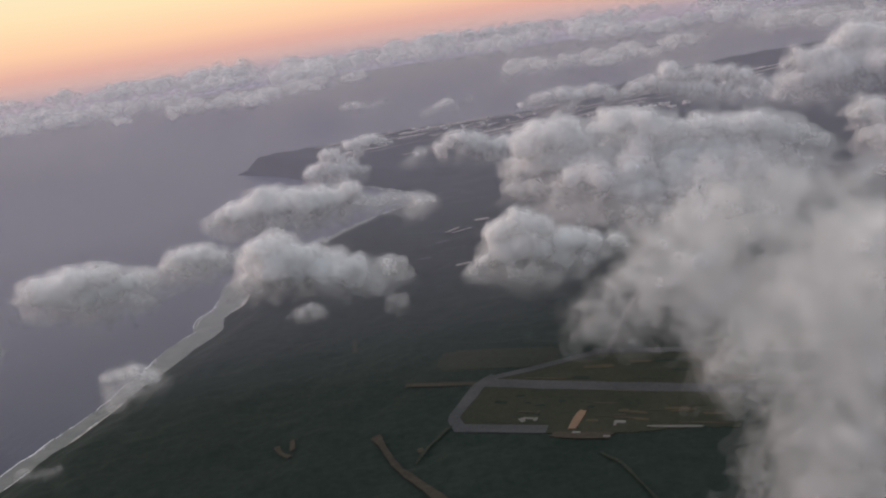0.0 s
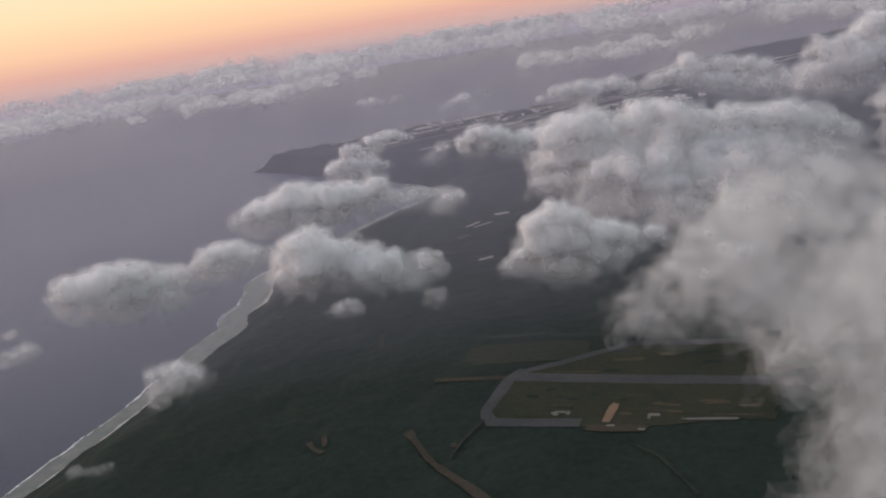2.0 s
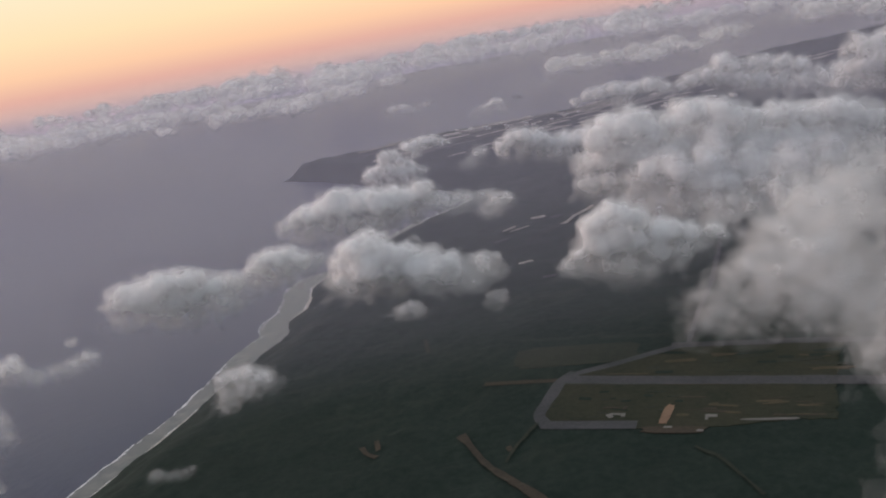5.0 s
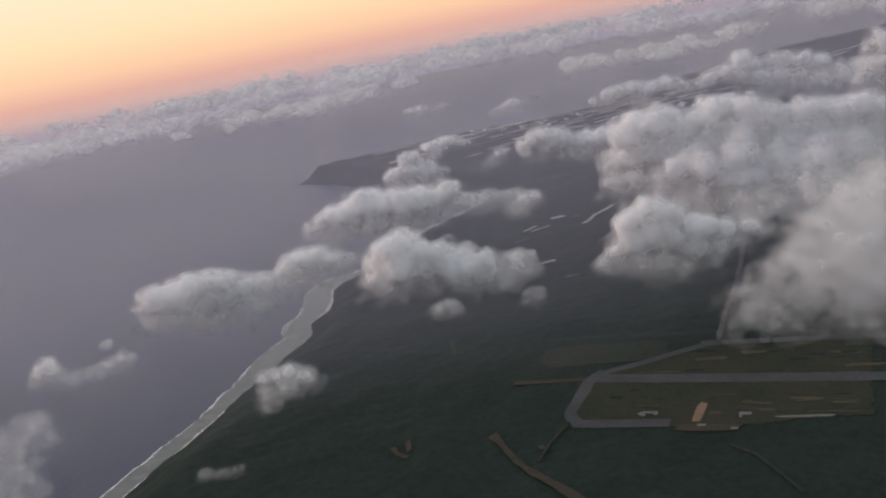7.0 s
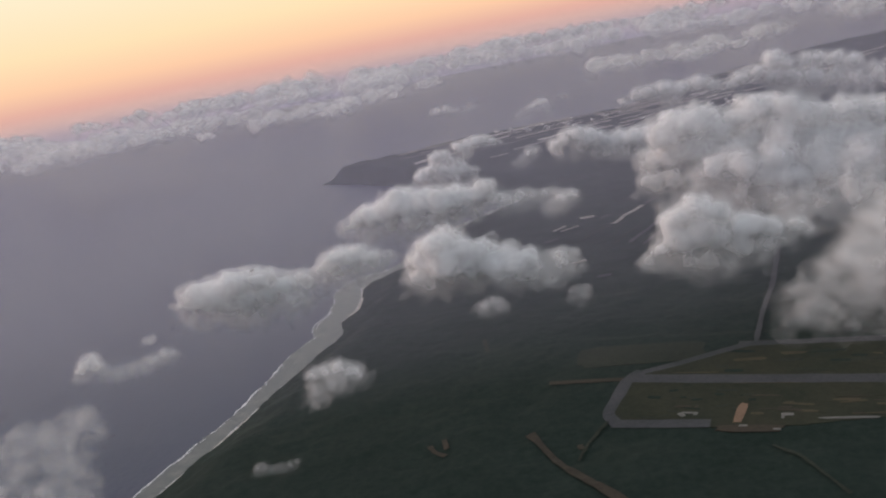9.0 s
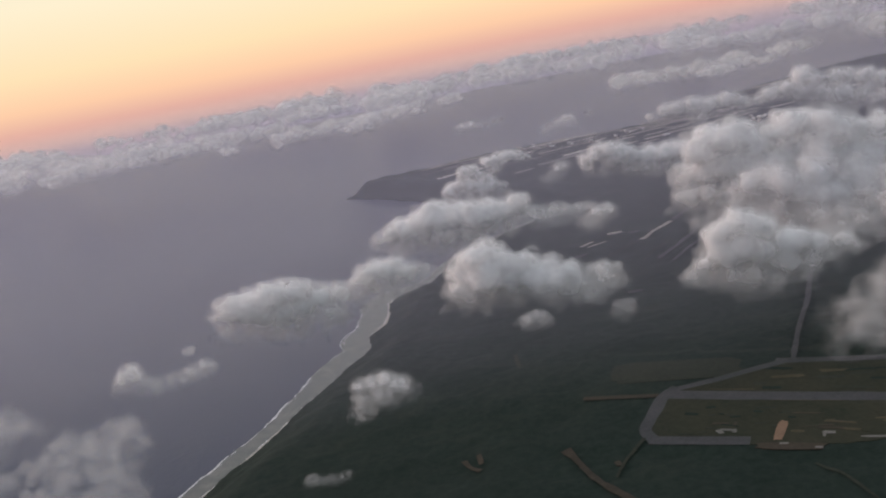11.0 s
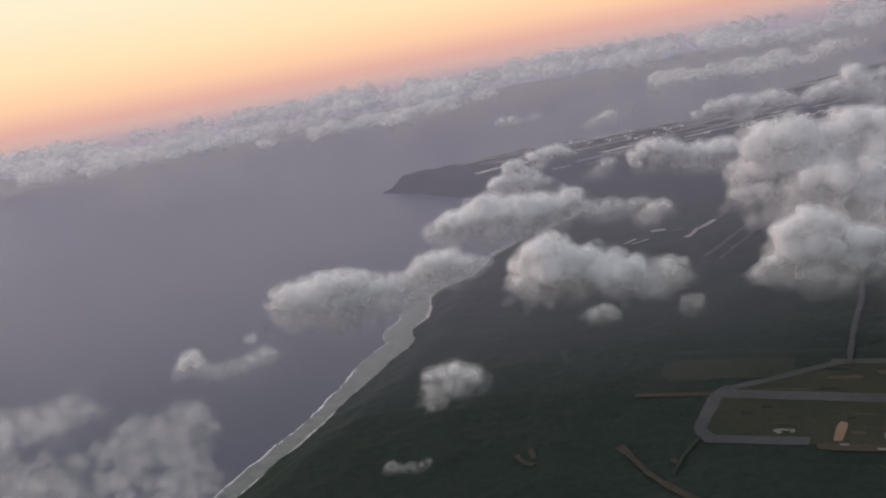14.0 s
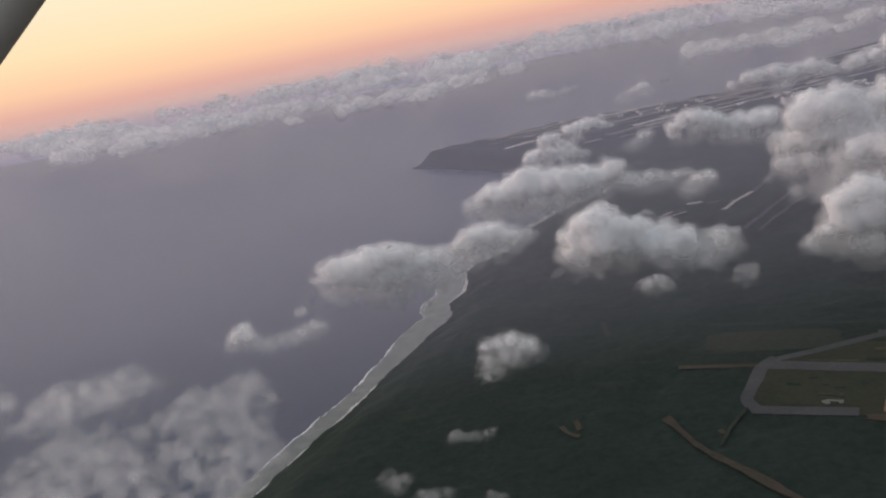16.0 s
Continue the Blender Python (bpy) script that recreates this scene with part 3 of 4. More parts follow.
for k in range(18):
    u, v = r_field.uniform(12, 70), r_field.uniform(9, 44)
    x, y = af(u, v)
    patch("scrub", x, y, r_field.uniform(1.5, 6), r_field.uniform(0.5, 1.8), -21 + r_field.uniform(-14, 14), (M_SCRUB, M_FOREST)[k % 2],
          "dark bushes on the overgrown grass", 15.93 + 0.004 * k, 170 + k, "scrub")
patch("clearing", 90, 450, 26, 0.7, -22, M_DRY, "pale dry verge along the runway", 15.98, 13)
patch("clearing", 50, 482, 13, 0.6, -22, M_DRY, "pale dry verge along the runway", 15.98, 14)
patch("clearing", -25, 415, 1.6, 2.6, 10, M_TRACK, "small bare clearing in the forest", None, 15)
patch("clearing", -72, 590, 1.5, 14, 5, M_SCRUB, "thin scrubby gap in the forest", None, 16)

# old strips and clearings inland
for pts, w, m, lab in (([(63, 877), (106, 938)], 6, M_FIELD, "pale concrete strip of an old runway"),
                       ([(108, 941), (144, 1004)], 5, M_ASPHALT, "faded grey strip in the scrub"),
                       ([(22, 832), (60, 873)], 3, M_SCRUB, "overgrown strip in the scrub"),
                       ([(88, 968), (121, 1008)], 3, M_SCRUB, "overgrown strip in the scrub"),
                       ([(66, 795), (112, 869), (150, 931)], 4.5, M_ASPHALT, "faded grey strip in the scrub"),
                       ([(76, 779), (117, 844), (149, 886)], 3.5, M_ASPHALT, "faded grey strip in the scrub"),
                       ([(52, 800), (90, 862)], 2.5, M_SCRUB, "overgrown strip in the scrub")):
    roadway("old_strip", pts, w, 0, m, lab, "runway", drape=True)
for k, (x, y, rx, ry) in enumerate(((43, 925, 8, 4), (62, 913, 6, 3), (-2, 850, 8, 3), (10, 894, 10, 2), (30, 708, 6, 3), (45, 921, 8, 2.4), (20, 888, 12, 1.6), (78, 905, 5, 2),
                                    (-20, 800, 6, 2), (15, 760, 7, 2.5))):
    patch("clearing", x, y, rx, ry, 15 * (k % 4), M_FIELD if k % 3 == 0 else M_ASPHALT, "pale bare clearing in the scrub", None, 20 + k)

# pale fields in strips on the headland
r = np.random.default_rng(5)
HX, HY = np.array((0.93, 0.37)), np.array((-0.37, 0.93))
for row in range(20):
    v, u = -225 + row * 21 + r.uniform(-5, 5), r.uniform(-40, 40)
    while u < 820:
        ln, w = r.uniform(50, 230), r.uniform(6, 17)
        a0 = np.array((-195.0, 1606.0)) + HX * u + HY * v
        b0 = a0 + HX * ln
        if to_coast(np.array((a0[0], b0[0])), np.array((a0[1], b0[1]))).min() > 16 and a0[1] > 1415 + 0.45 * abs(min(a0[0], 0)):
            roadway("field_strip", [tuple(a0), tuple(b0)], w, 0, (M_FIELD, M_CONCRETE, M_SAND, M_FIELD, M_SCRUB)[int(r.integers(0, 5))],
                    "pale bare strip of field on the headland", "field", drape=True)
        u += ln + r.uniform(8, 90)
for k, (x, y, rx) in enumerate(((-35, 1424, 16), (20, 1422, 14), (64, 1449, 12), (0, 1660, 26), (-40, 1650, 12), (90, 1700, 20), (179, 1484, 18))):
    patch("clearing", x, y, rx, 4, 20, M_CONCRETE if k % 2 else M_FIELD, "pale bare ground on the headland", None, 60 + k)


# a small village and sheds on the headland
def house(x, y, turn, w, d, h):
    z = height(x, y) + 0.6
    base = tagged(new("house"), "small white-roofed building on the headland", "house", "village on the headland")
    base.matrix_world = pose(x, y, z, 0, 0, turn)
    bm = bmesh.new()
    bmesh.ops.create_cube(bm, size=1, matrix=Matrix.Translation((0, 0, h / 2)) @ Matrix.Diagonal((w, d, h, 1)))
    part("wall", bm, M_WALL, base)
    bm = bmesh.new()
    e, k = 0.4, h + 0.3 * d
    low = [bm.verts.new(p) for p in ((-w / 2 - e, -d / 2 - e, h), (w / 2 + e, -d / 2 - e, h), (w / 2 + e, d / 2 + e, h), (-w / 2 - e, d / 2 + e, h))]
    top = [bm.verts.new(p) for p in ((-w / 2 - e, 0, k), (w / 2 + e, 0, k))]
    for f in ((low[0], low[1], top[1], top[0]), (low[2], low[3], top[0], top[1]), (low[1], low[2], top[1]), (low[3], low[0], top[0]), (low[3], low[2], low[1], low[0])):
        bm.faces.new(f)
    part("roof", bm, M_ROOF, base)


for cx, cy, many, spread in ((345, 1505, 22, 45), (385, 1500, 14, 30), (100, 1640, 12, 55), (-10, 1690, 8, 40)):
    for _ in range(many):
        x, y = cx + r.normal() * spread, cy + r.normal() * spread * 0.5
        if to_coast(np.array((x,)), np.array((y,)))[0] > 30:
            house(x, y, 22 + r.uniform(-6, 6) + 90 * int(r.integers(0, 2)), r.uniform(4, 11), r.uniform(3, 5), r.uniform(2, 3.5))


# ---- upright sheets added across land and sea to imitate distance haze ----
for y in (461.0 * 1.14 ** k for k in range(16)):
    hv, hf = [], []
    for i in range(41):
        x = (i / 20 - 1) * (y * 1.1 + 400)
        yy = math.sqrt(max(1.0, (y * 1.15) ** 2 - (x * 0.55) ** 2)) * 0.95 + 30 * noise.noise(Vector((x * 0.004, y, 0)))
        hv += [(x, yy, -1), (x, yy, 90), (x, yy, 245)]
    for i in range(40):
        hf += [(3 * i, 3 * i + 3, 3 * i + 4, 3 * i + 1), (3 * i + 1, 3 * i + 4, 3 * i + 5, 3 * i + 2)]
    tagged(new("haze", mesh_of("haze", hv, hf, M_HAZE_SHEET, smooth=True)), "upright translucent lilac sheet added to imitate distance haze", "haze", kind="stuff")


# ---- the aircraft's wing strut, as it stands at the end of the flight ----
EYE_END, AIM_END = Vector(PATH[-1][1]), Vector(PATH[-1][2])
strut_at = look(EYE_END, AIM_END, PATH[-1][3])
strut = tagged(new("wing_strut"), "brown-grey painted streamlined wing strut of the aircraft", "strut")
strut.matrix_world = strut_at @ pose(-0.560, 0.3745, -1.15, 0, 0, -35.0)
bm = bmesh.new()
ring = []
for k in range(28):
    a = k * math.tau / 28
    x, z = 0.075 * math.cos(a) * (1 - 0.15 * math.cos(a)), 0.028 * math.sin(a) * (1.15 + 0.35 * math.cos(a))
    ring.append((x, z))
rows = [[bm.verts.new((x, y, z)) for x, z in ring] for y in (-0.9, -0.45, 0.0, 0.45, 0.9)]
for lo_, hi_ in zip(rows, rows[1:]):
    for k in range(28):
        bm.faces.new((lo_[k], lo_[(k + 1) % 28], hi_[(k + 1) % 28], hi_[k])).smooth = True
bm.faces.new(rows[0][::-1]), bm.faces.new(rows[-1])
part("fairing", bm, M_PAINT, strut)


# ---- clouds ----
CUMULI = []


def cumulus(place, kind, *lobes):
    CUMULI.append((place, kind, lobes))


cumulus("over the shore", "full",
        (-85, 365, 132, 4.4), (-82, 368, 139, 5.9), (-75, 363, 145, 6.8), (-69, 368, 146, 6.4), (-72, 363, 137, 8.8), (-63, 365, 142, 6.3), (-61, 368,
        133, 8.4), (-55, 364, 140, 5.8), (-51, 365, 134, 7.3), (-50, 362, 129, 5.3), (-45, 366, 136, 4.9), (-42, 365, 131, 6.8), (-39, 364, 126, 5.4),
        (-35.4, 366.1, 132.9, 3.9), (-33, 364, 128, 5.3), (-29, 365, 124, 4.4), (-21, 363, 129, 4.8), (-18.6, 364.6, 126.4, 3.6), (-19.8, 364.1,
        131.3, 2.9), (-24.7, 364.2, 123.8, 3.4), (-87.6, 365.6, 127.2, 2.5), (-79, 364, 130, 4.4), (-70, 365, 129, 4.9), (-60.0, 366.9, 127.0, 3.9))
cumulus("long offshore", "full",
        (-219, 439, 120, 4.2), (-214, 438, 122, 6.0), (-207, 437, 123, 7.1), (-198, 435, 125, 8.3), (-190, 434, 127, 7.7), (-184, 440, 127, 7.1),
        (-175, 437, 127, 6.5), (-168, 435, 129, 4.7), (-195, 438, 116, 8.4), (-183, 439, 116, 9.0), (-172, 438, 118, 7.7), (-161, 440, 121, 7.1),
        (-151, 435, 124, 5.3), (-149, 437, 120, 4.1), (-160, 437, 113, 6.5), (-152, 435, 113, 4.1), (-204, 438, 112, 5.4), (-191, 439, 108, 5.4),
        (-177, 437, 109, 4.8), (-212, 436, 116, 4.8))
cumulus("over the reef", "full",
        (-141, 447, 125, 5.4), (-135, 445, 129, 6.0), (-129, 445, 129, 6.0), (-122, 447, 128, 6.0), (-116, 443, 127, 4.7), (-109.9, 445.9, 125.8,
        3.0), (-134, 446, 121, 5.4), (-125, 447, 121, 5.4), (-116.7, 443.9, 121.4, 3.6), (-140.6, 446.1, 118.9, 3.6), (-105.1, 444.5, 126.2, 1.8))
cumulus("over the bay", "full",
        (-143, 548, 124, 4.4), (-137, 552, 126, 6.6), (-128, 553, 128, 8.7), (-116, 554, 130, 10.2), (-104, 550, 133, 10.1), (-93, 548, 132, 10.0),
        (-82, 545, 131, 10.0), (-72, 551, 128, 9.4), (-63, 552, 129, 8.6), (-53, 552, 131, 7.2), (-47.9, 549.2, 134.6, 3.6), (-55.7, 549.0, 137.3,
        3.6), (-45, 551, 126, 5.0), (-38, 551, 124, 4.3), (-31.0, 551.7, 122.8, 3.6), (-23.8, 548.9, 123.1, 3.2), (-16.6, 550.0, 122.7, 2.5), (-10.1,
        550.8, 122.0, 2.1), (-131, 550, 120, 5.1), (-116, 551, 120, 6.5), (-101, 547, 120, 7.2), (-87, 551, 118, 7.3), (-74, 552, 119, 5.8), (-61,
        552, 121, 5.1))
cumulus("puff at the bay", "thin",
        (-11.6, 506.5, 122.7, 4.0), (-6.1, 505.6, 126.3, 3.6), (-2.1, 504.2, 127.9, 3.0), (-15.2, 505.7, 121.9, 2.6), (0.6, 504.4, 127.7, 2.0), (-9.2,
        506.0, 127.5, 3.0))
cumulus("stepped", "full",
        (-113, 812, 107, 5.8), (-104, 817, 110, 6.9), (-94, 813, 110, 6.8), (-84, 814, 107, 7.4), (-73, 814, 106, 7.4), (-64, 816, 104, 4.2), (-109,
        813, 101, 4.8), (-93, 814, 100, 5.8), (-80, 808, 100, 5.2), (-97, 814, 123, 5.2), (-89, 815, 123, 5.2), (-83, 813, 118, 5.2), (-76, 816, 113,
        5.3), (-74, 814, 128, 4.7), (-66, 816, 129, 5.8), (-58, 816, 130, 5.7), (-49, 815, 130, 4.7), (-41.4, 816.3, 127.9, 3.7), (-34.4, 815.3,
        126.1, 2.1), (-67, 816, 122, 4.2))
cumulus("puff beside the steps", "thin",
        (-12, 799, 113, 5.1), (-3.6, 800.2, 114.9, 3.6), (-17.8, 798.9, 108.3, 3.6), (-23.4, 801.0, 105.4, 2.1))
cumulus("arm", "full",
        (10, 734, 125, 5.6), (18, 733, 128, 6.6), (27, 732, 131, 7.5), (38, 733, 126, 9.3), (50, 737, 121, 8.5), (61, 737, 119, 8.5), (72, 732, 119,
        9.3), (84, 734, 119, 9.3), (12, 735, 119, 4.2), (31, 736, 119, 6.6), (44, 735, 114, 5.6), (55, 735, 112, 5.6), (67, 737, 110, 5.7), (79, 736,
        109, 6.6), (85, 734, 107, 6.6))
cumulus("bank, western wall", "full",
        (63, 554, 143, 10.1), (71, 554, 150, 9.3), (79, 551, 150, 10.0), (90, 552, 150, 8.6), (98, 553, 142, 10.0), (110, 554, 147, 7.9), (119, 553,
        151, 9.3), (129, 556, 151, 8.6), (56, 558, 129, 6.6), (65, 558, 130, 10.2), (78, 558, 131, 11.7), (91, 558, 128, 12.4), (105, 556, 127, 12.4),
        (121, 560, 130, 13.2), (50, 556, 117, 5.1), (57, 555, 113, 7.3), (66, 551, 116, 9.4), (79, 555, 111, 11.7), (93, 551, 108, 12.4), (107, 550,
        108, 13.1), (50.7, 555.0, 106.1, 3.7), (61, 557, 100, 5.9), (74, 532, 100, 7.1), (87, 515, 100, 8.2))
cumulus("bank, crown", "full",
        (137, 545, 151, 9.9), (146, 542, 145, 9.1), (159, 549, 143, 8.5), (170, 544, 142, 9.2), (180, 543, 141, 8.5), (194, 548, 137, 9.3), (205, 542,
        140, 9.1), (217, 547, 135, 8.5), (226, 542, 129, 8.5), (237, 544, 124, 7.8), (247, 543, 122, 6.4), (255, 546, 115, 4.3), (132, 544, 133,
        12.8), (149, 551, 125, 13.7), (164, 547, 125, 12.9), (181, 548, 123, 13.6), (196, 545, 119, 13.6), (211, 543, 117, 12.1), (227, 544, 111,
        11.4), (243, 548, 108, 7.9))
cumulus("bank, belly", "full",
        (101, 514, 100, 8.2), (113, 506, 100, 8.1), (117, 528, 112, 12.5), (131, 523, 109, 13.8), (150, 527, 109, 13.9), (166, 523, 107, 13.8), (184,
        523, 105, 13.8), (201, 525, 102, 12.5), (215, 515, 100, 9.6), (123, 491, 100, 8.5), (135, 490, 100, 8.5), (153, 493, 100, 11.2), (169, 482,
        100, 10.9), (186, 477, 100, 9.6), (122, 521, 125, 12.3), (148, 530, 118, 12.5), (169, 519, 117, 12.3), (194, 523, 114, 11.7), (85, 530, 122,
        10.4), (101, 522, 123, 11.0), (80, 528, 106, 8.4), (100, 526, 105, 10.5), (123, 522, 100, 11.8), (146, 514, 100, 12.3), (111, 470, 100, 5.7))
cumulus("lobe", "full",
        (14.9, 360.8, 122.7, 2.9), (20, 358, 128, 4.3), (25, 360, 135, 5.3), (29, 359, 140, 5.3), (36, 360, 143, 5.3), (41, 358, 141, 5.3), (46, 359,
        138, 4.8), (28, 360, 129, 6.8), (37, 359, 132, 7.3), (45, 362, 128, 7.3), (54, 361, 131, 5.8), (61, 362, 130, 5.4), (68, 361, 128, 4.9), (76,
        360, 128, 4.4), (80.2, 359.3, 126.3, 3.4), (54, 362, 122, 6.4), (64, 359, 122, 4.9), (71.1, 358.3, 122.9, 3.9), (22.2, 361.8, 121.8, 3.9),
        (30, 360, 120, 4.9), (40, 362, 119, 5.9), (49.7, 360.1, 115.5, 3.9), (58.4, 360.3, 115.3, 2.9), (35.8, 358.9, 114.1, 2.4))
cumulus("front, slope", "near",
        (52.5, 273.9, 123.4, 3.4), (55, 276, 129, 4.6), (60, 275, 134, 4.9), (64, 273, 139, 5.2), (71, 278, 142, 5.7), (76, 273, 149, 5.6), (83, 275,
        152, 5.6), (89, 273, 156, 5.9), (57.5, 275.7, 121.9, 3.5), (64, 274, 125, 5.3), (70, 272, 130, 6.8), (78, 272, 135, 7.5), (86, 272, 141, 8.2),
        (83, 273, 122, 6.1), (91, 275, 126, 7.6), (101, 275, 118, 5.4))
cumulus("front, shoulder", "near",
        (104, 303, 153, 6.1), (111, 303, 154, 6.5), (119, 302, 155, 6.9), (128, 301, 154, 7.3), (137, 303, 150, 7.3), (147, 303, 149, 7.3), (152, 297,
        152, 6.8), (101, 296, 139, 9.3), (112, 299, 141, 9.7), (122, 296, 142, 10.0), (135, 301, 137, 10.2), (146, 298, 136, 10.1), (157, 298, 136,
        10.1), (106, 298, 123, 9.4), (116, 296, 126, 9.8), (131, 302, 123, 10.4), (143, 302, 120, 10.4), (155, 301, 119, 10.4), (115, 296, 113, 8.2),
        (131, 299, 110, 9.6), (149, 302, 104, 10.5))
cumulus("near tower, crown", "near",
        (69.7, 180.7, 149.0, 3.9), (74, 181, 153, 4.4), (78, 180, 157, 4.8), (82, 180, 160, 5.1), (87, 180, 163, 5.6), (93, 181, 165, 6.1), (99, 182,
        168, 6.6), (107, 185, 169, 7.2), (68.3, 181.5, 142.6, 2.9), (72, 180, 145, 4.6), (80, 184, 146, 6.0), (85, 179, 150, 6.9), (92, 179, 153,
        7.6), (104, 186, 153, 8.7), (67.1, 182.4, 138.8, 1.6), (107, 181, 158, 8.9))
cumulus("near tower, foot", "near",
        (78, 176, 128, 4.7), (77.2, 177.6, 122.2, 3.9), (76.9, 177.5, 130.2, 2.9), (85, 180, 131, 6.6), (90, 177, 136, 8.2), (96, 174, 140, 8.8),
        (109, 182, 138, 10.0), (80, 179, 115, 4.5), (85, 175, 122, 7.8), (91, 174, 125, 9.8), (103, 178, 124, 10.5), (81, 176, 109, 5.3), (91, 179,
        107, 8.9), (98, 179, 107, 10.8), (79, 175, 104, 5.3), (88, 174, 100, 9.3), (96, 170, 100, 10.4))
cumulus("back", "full",
        (110, 1002, 122, 5.1), (123, 1001, 125, 7.7), (139, 1002, 126, 8.9), (155, 997, 127, 10.1), (173, 995, 123, 10.1), (193, 996, 126, 10.1),
        (210, 1004, 120, 9.0), (225, 1001, 118, 7.7), (242, 1004, 121, 8.9), (257, 998, 126, 10.2), (277, 1003, 135, 11.4), (289, 996, 129, 10.1),
        (308, 997, 128, 8.9), (325, 998, 126, 8.9), (344, 1001, 123, 10.2), (363, 1001, 116, 10.2), (273, 1000, 117, 11.5), (295, 999, 111, 12.7),
        (318, 1001, 107, 14.1), (342, 1007, 103, 14.1), (354, 979, 100, 15.0), (376, 978, 100, 15.0), (405, 994, 101, 14.0), (163, 999, 111, 8.9))
cumulus("far side", "full",
        (361, 881, 135, 9.0), (375, 881, 137, 10.1), (390, 877, 136, 10.0), (408, 879, 142, 11.2), (425, 885, 150, 12.3), (438, 882, 156, 13.4), (451,
        881, 152, 13.4), (462, 874, 150, 14.4), (374, 873, 119, 14.5), (394, 875, 119, 15.7), (413, 874, 125, 16.7), (441, 889, 128, 19.2), (451, 870,
        125, 20.0), (353, 879, 108, 10.1), (374, 875, 102, 11.2), (397, 878, 100, 11.3), (418, 874, 102, 13.5), (441, 873, 104, 15.7), (468, 871, 111,
        20.1))
cumulus("gap", "full",
        (297, 598, 125, 7.8), (310, 601, 127, 9.3), (323, 603, 121, 11.0), (300, 598, 109, 7.8), (312, 598, 104, 11.0), (318, 588, 100, 11.6), (296,
        601, 117, 4.7), (288, 566, 100, 6.0), (281, 527, 100, 9.1))
cumulus("sea puff", "thin",
        (-111, 1273, 127, 5.7), (-99, 1269, 128, 6.4), (-91, 1272, 124, 4.8), (-78.5, 1270.3, 122.5, 2.4), (-65.6, 1270.2, 125.7, 3.2), (-55.4,
        1271.0, 127.7, 2.4), (-118.9, 1271.1, 126.1, 3.2))
cumulus("sea puff east", "thin",
        (18, 1141, 121, 5.0), (26, 1141, 124, 5.8), (33, 1140, 124, 5.0), (11, 1142, 119, 4.3), (2.8, 1140.4, 116.6, 2.9), (-3.4, 1141.9, 114.0, 2.2),
        (35.6, 1141.1, 116.0, 3.6), (51.7, 1140.4, 126.0, 2.9), (58.7, 1140.3, 124.7, 2.2))
cumulus("ragged", "thin",
        (-242.4, 371.9, 118.2, 3.6), (-246.0, 371.6, 114.8, 3.1), (-239.2, 372.4, 116.0, 3.6), (-234.5, 372.0, 112.5, 2.3), (-229.0, 370.9, 111.4,
        2.3), (-224.2, 372.8, 111.7, 2.3), (-217.7, 371.0, 112.7, 2.3), (-212.7, 372.9, 113.8, 2.9), (-206.7, 372.9, 116.1, 2.8), (-202.6, 372.9,
        116.2, 2.1), (-212.4, 372.3, 123.8, 1.8), (-209.1, 371.4, 124.9, 1.8), (-238.9, 371.8, 120.4, 2.6))
cumulus("shore puff", "thin",
        (-116.7, 279.9, 127.8, 2.3), (-112.7, 280.3, 127.9, 2.5), (-108.5, 279.7, 128.5, 2.5), (-105.0, 280.5, 126.4, 2.7), (-101.7, 279.4, 127.3,
        1.9), (-116.9, 279.7, 122.5, 1.8), (-114.5, 280.1, 119.8, 1.6), (-110.6, 279.8, 123.5, 2.7), (-106.5, 279.1, 123.5, 2.3), (-118.2, 280.6,
        117.7, 1.2), (-100.4, 280.3, 124.6, 1.8), (-107.5, 280.6, 128.9, 2.0))
cumulus("puff below", "thin",
        (-55.8, 329.7, 125.7, 2.0), (-53.0, 331.0, 126.0, 2.2), (-50.2, 330.6, 125.1, 1.8), (-58.1, 330.5, 125.4, 1.1), (-48.6, 329.7, 124.4, 1.1))
cumulus("inland wisp", "wisp",
        (-18.4, 334.9, 123.8, 2.3), (-16.5, 334.8, 121.1, 2.0), (-21.1, 335.2, 120.6, 1.8), (-18.2, 334.7, 117.9, 1.4), (-15.4, 334.4, 124.6, 1.6),
        (-21.7, 335.0, 124.4, 1.1))
cumulus("forest wisp", "wisp",
        (-122.2, 222.2, 124.2, 1.6), (-119.8, 221.9, 123.2, 1.3), (-116.8, 222.6, 122.6, 1.3), (-114.0, 221.9, 123.6, 1.1), (-112.1, 221.8, 124.4,
        1.0), (-124.1, 222.3, 123.2, 1.0))
cumulus("low wisp", "wisp",
        (-141.9, 216.2, 114.0, 2.3), (-144.8, 223.4, 114.0, 1.3), (-139.8, 218.9, 114.0, 1.6), (-145.9, 220.3, 114.0, 1.3))
cumulus("lower wisp", "wisp",
        (-129.3, 207.8, 114.0, 1.9), (-126.2, 208.9, 114.0, 1.4), (-130.6, 206.0, 114.0, 1.5), (-113.3, 204.2, 114.0, 1.2), (-111.0, 203.1, 114.0,
        1.2), (-132.7, 209.4, 114.0, 1.2))
cumulus("sea bank west", "bank",
        (-312, 310, 116, 5.2), (-310, 318, 116, 6.2), (-307, 325, 116, 6.3), (-299, 329, 116, 6.4), (-292, 332, 116, 5.9), (-288, 342, 116, 5.0),
        (-280, 340, 116, 5.0), (-268.8, 330.4, 116.0, 3.4), (-300, 299, 116, 4.5), (-294, 304, 116, 6.0), (-285, 310, 116, 6.0), (-277, 315, 116,
        5.6), (-268, 318, 116, 4.2), (-311.6, 296.8, 116.0, 3.6), (-345.0, 340.6, 116.0, 3.6), (-337, 326, 116, 4.4))
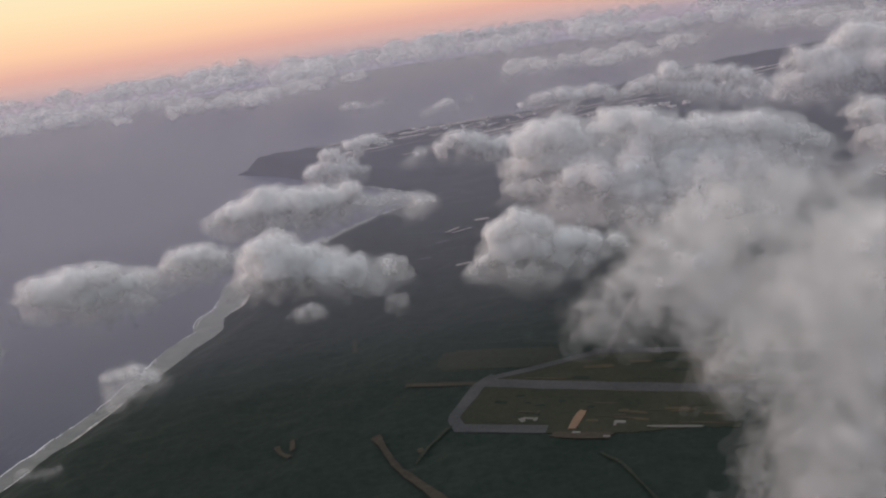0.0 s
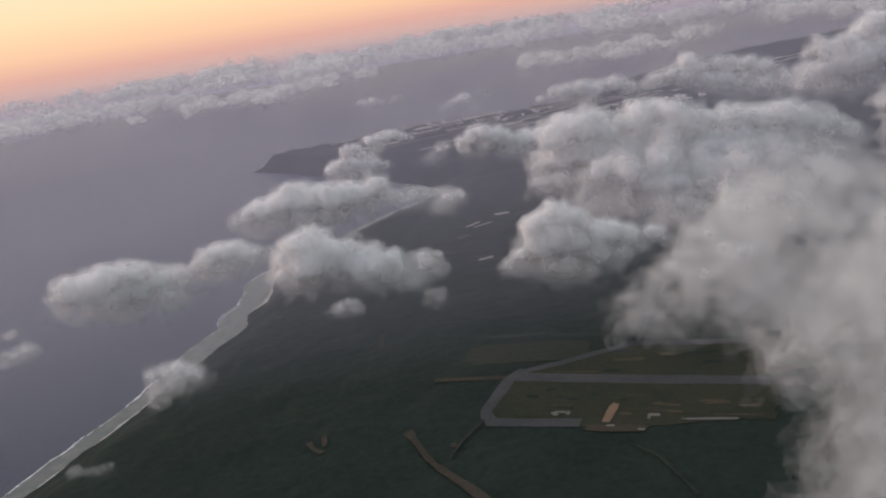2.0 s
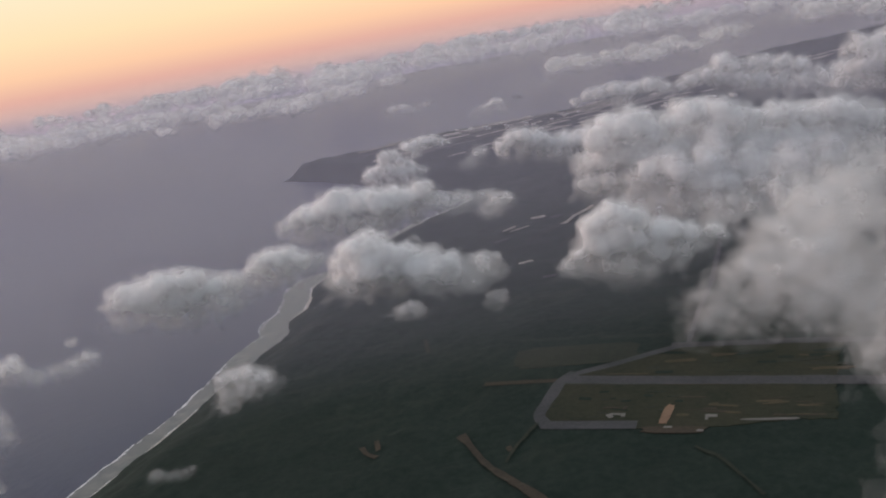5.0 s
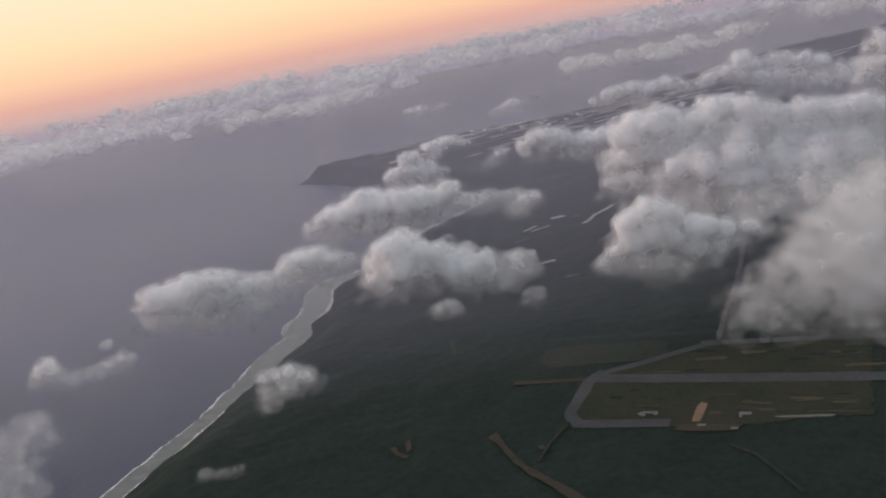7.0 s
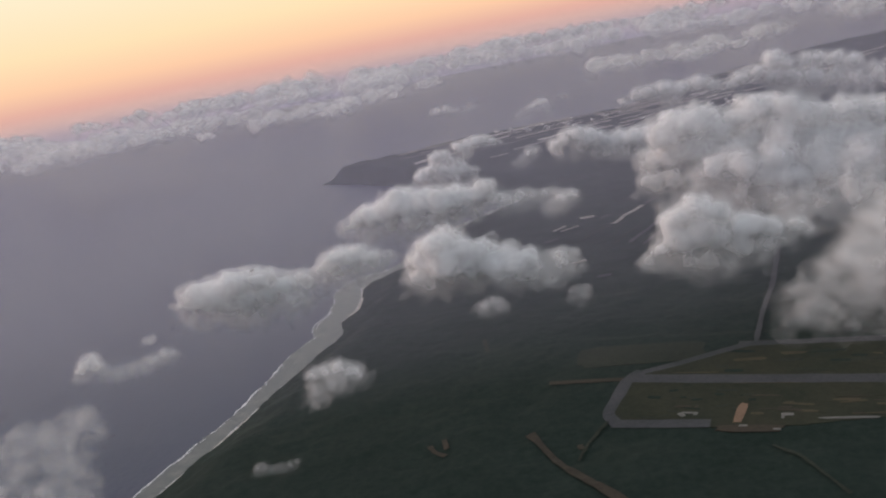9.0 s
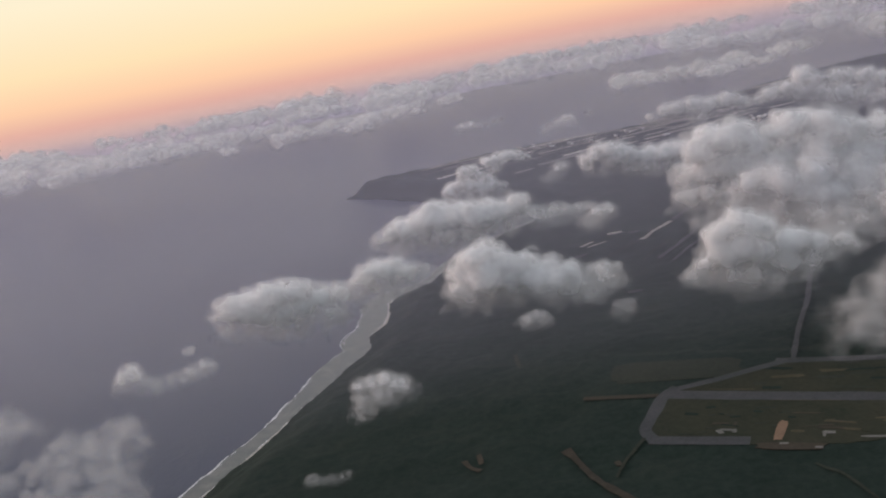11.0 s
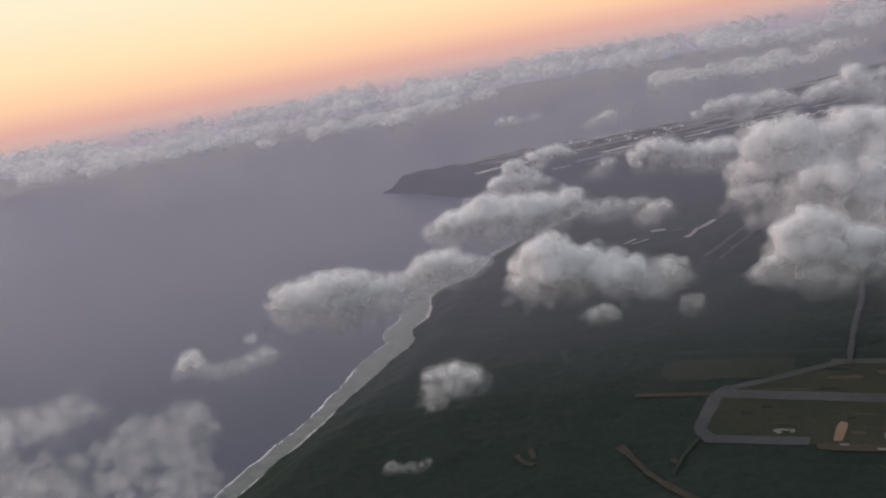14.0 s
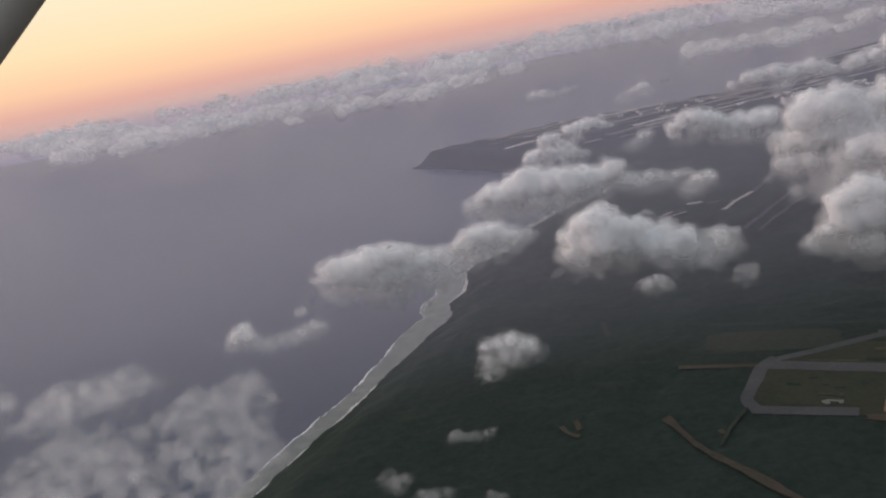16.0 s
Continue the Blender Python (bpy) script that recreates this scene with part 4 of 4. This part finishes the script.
cumulus("sea bank east", "bank",
        (-224, 312, 116, 4.1), (-216, 307, 116, 4.9), (-207.8, 298.4, 116.0, 3.9), (-215, 295, 116, 5.2), (-201.7, 286.2, 116.0, 2.9), (-238, 300,
        116, 5.3), (-231, 301, 116, 4.9), (-240, 288, 116, 4.3), (-230, 285, 116, 5.1), (-221, 285, 116, 4.6), (-213, 282, 116, 4.6), (-248.0, 276.2,
        116.0, 3.7), (-244, 282, 116, 4.2), (-231, 271, 116, 4.5), (-220, 268, 116, 4.4), (-212, 268, 116, 4.4), (-203.3, 267.8, 116.0, 4.0), (-197.9,
        270.8, 116.0, 2.8), (-193.3, 256.4, 116.0, 3.8), (-200, 252, 116, 4.5), (-186.9, 248.6, 116.0, 2.6))
cumulus("sea bank low east", "bank",
        (-240, 254, 114, 5.0), (-233, 261, 114, 4.7), (-222, 256, 114, 5.0), (-212, 251, 114, 4.9), (-202, 245, 114, 4.8), (-193, 242, 114, 4.0),
        (-187.6, 242.9, 114.0, 2.5), (-234, 241, 114, 4.8), (-224, 241, 114, 4.4), (-214, 240, 114, 4.4), (-202, 234, 114, 4.6), (-192.8, 229.8,
        114.0, 3.8), (-222, 225, 114, 4.9), (-209, 223, 114, 4.5), (-196, 219, 114, 4.0))
cumulus("sea bank low west", "bank",
        (-284, 279, 114, 5.1), (-276, 281, 114, 4.7), (-267, 281, 114, 4.3), (-252, 270, 114, 4.5), (-286, 266, 114, 4.9), (-275, 263, 114, 5.7),
        (-266, 265, 114, 5.7), (-254, 260, 114, 5.2), (-288, 254, 114, 4.8), (-272, 247, 114, 5.8), (-260, 248, 114, 5.7), (-245, 242, 114, 5.2),
        (-272, 236, 114, 5.6), (-255, 232, 114, 5.8), (-236, 226, 114, 5.3))

EYE_AT = Vector((-37, 3, 229))
# for each kind: the veils, the first of them, how far the heart lies inside, the softness and the unevenness
KINDS = {"full": (M_CLOUD, 0, 0.55, 0.065, 0.95), "near": (M_SOFT, 0, 1.15, 0.16, 0.7), "bank": (M_BANK, 0, 0.85, 0.12, 0.45),
         "thin": (M_SCRAP, 0, 0.80, 0.18, 0.35), "wisp": (M_WISP, 0, 0.45, 0.22, 0.4)}
for k, (place, kind, lobes) in enumerate(CUMULI):
    far = float(np.mean([(Vector(b[:3]) - EYE_AT).length for b in lobes]))
    mid = float(np.median([b[3] for b in lobes]))
    scrap, near = kind in ("thin", "wisp"), kind == "near"
    mats, skip, inset, soft, billow = KINDS[kind]
    soft = soft * mid + (0 if scrap else min(far, 600) * 0.0006)
    cell = max(1.1, far * 0.0042) if near else min(max(0.7, far * (0.0029 if far < 600 else 0.0038)), mid * 0.24)
    shells = cloud_shells(lobes, cell, 100 + k, len(mats), soft * (0.55 if near else 1), first=skip, inset=inset, twins=not scrap and kind != "bank",
                          billow=billow, fade=3.5 if near else 1.5, blend=0.34 if scrap else 0.16)
    cloud_thing(shells, mats[skip:],
                "thin ragged scrap of grey-white cloud" if scrap else "grey-white cumulus cloud with soft frayed edges", "clouds over the island")

# the broken deck towards the horizon
FAR = []
for k in range(10):
    r = np.random.default_rng(300 + k)
    length = 36 + 13 * k
    blobs = [(r.uniform(-1, 1) * length, r.uniform(-1, 1) * 40, r.uniform(0, 14), 9 + 20 * r.uniform() ** 1.6) for _ in range(7 + 2 * k)]
    sh = cloud_shells(blobs, 6.6, 400 + k, 3, 5.0, inset=0.45, twins=False, billow=0.9, least=2.4)
    n0, vv, qq, mm, nn = 0, [], [], [], []
    for j, (v, q, nrm) in enumerate(sh):
        vv.append(v), qq.append(q + n0), mm.append(np.full(len(q), j)), nn.append(nrm)
        n0 += len(v)
    FAR.append(mesh_of("cloud", np.concatenate(vv), np.concatenate(qq), M_FAR_CLOUD, np.concatenate(mm), True))
    FAR[-1].normals_split_custom_set_from_vertices(np.concatenate(nn).tolist())
r = np.random.default_rng(77)
made = 0
while made < 170:
    y = 1 / (1 / 1560 - r.uniform() * (1 / 1560 - 1 / 4700))
    x = r.uniform(-1.0, 0.95) * (y * 0.66 + 150)
    start = 1960 - 400 * float(smooth_step(-700, 250, x))
    cover = noise.noise(Vector((x * 0.0034, y * 0.0016, 3.3))) * 1.2 + smooth_step(start, start + 1400, y) * 0.35 - 0.12
    if y < start or cover < r.uniform() * 0.35:
        continue
    ob = new("cloud", FAR[made % len(FAR)])
    sc = r.uniform(0.4, 1.15) * (0.75 + 1.0 * float(smooth_step(1700, 4200, y)))
    ob.matrix_world = pose(x, y, 112 + r.uniform(-4, 6), 0, 0, r.uniform(-65, 65) + 180 * int(r.integers(0, 2))) @ Matrix.Diagonal((sc, sc, sc * r.uniform(0.7, 1.0), 1))
    tagged(ob, "small grey-pink cloud in the distant broken deck", "cloud", "distant cloud deck")
    made += 1
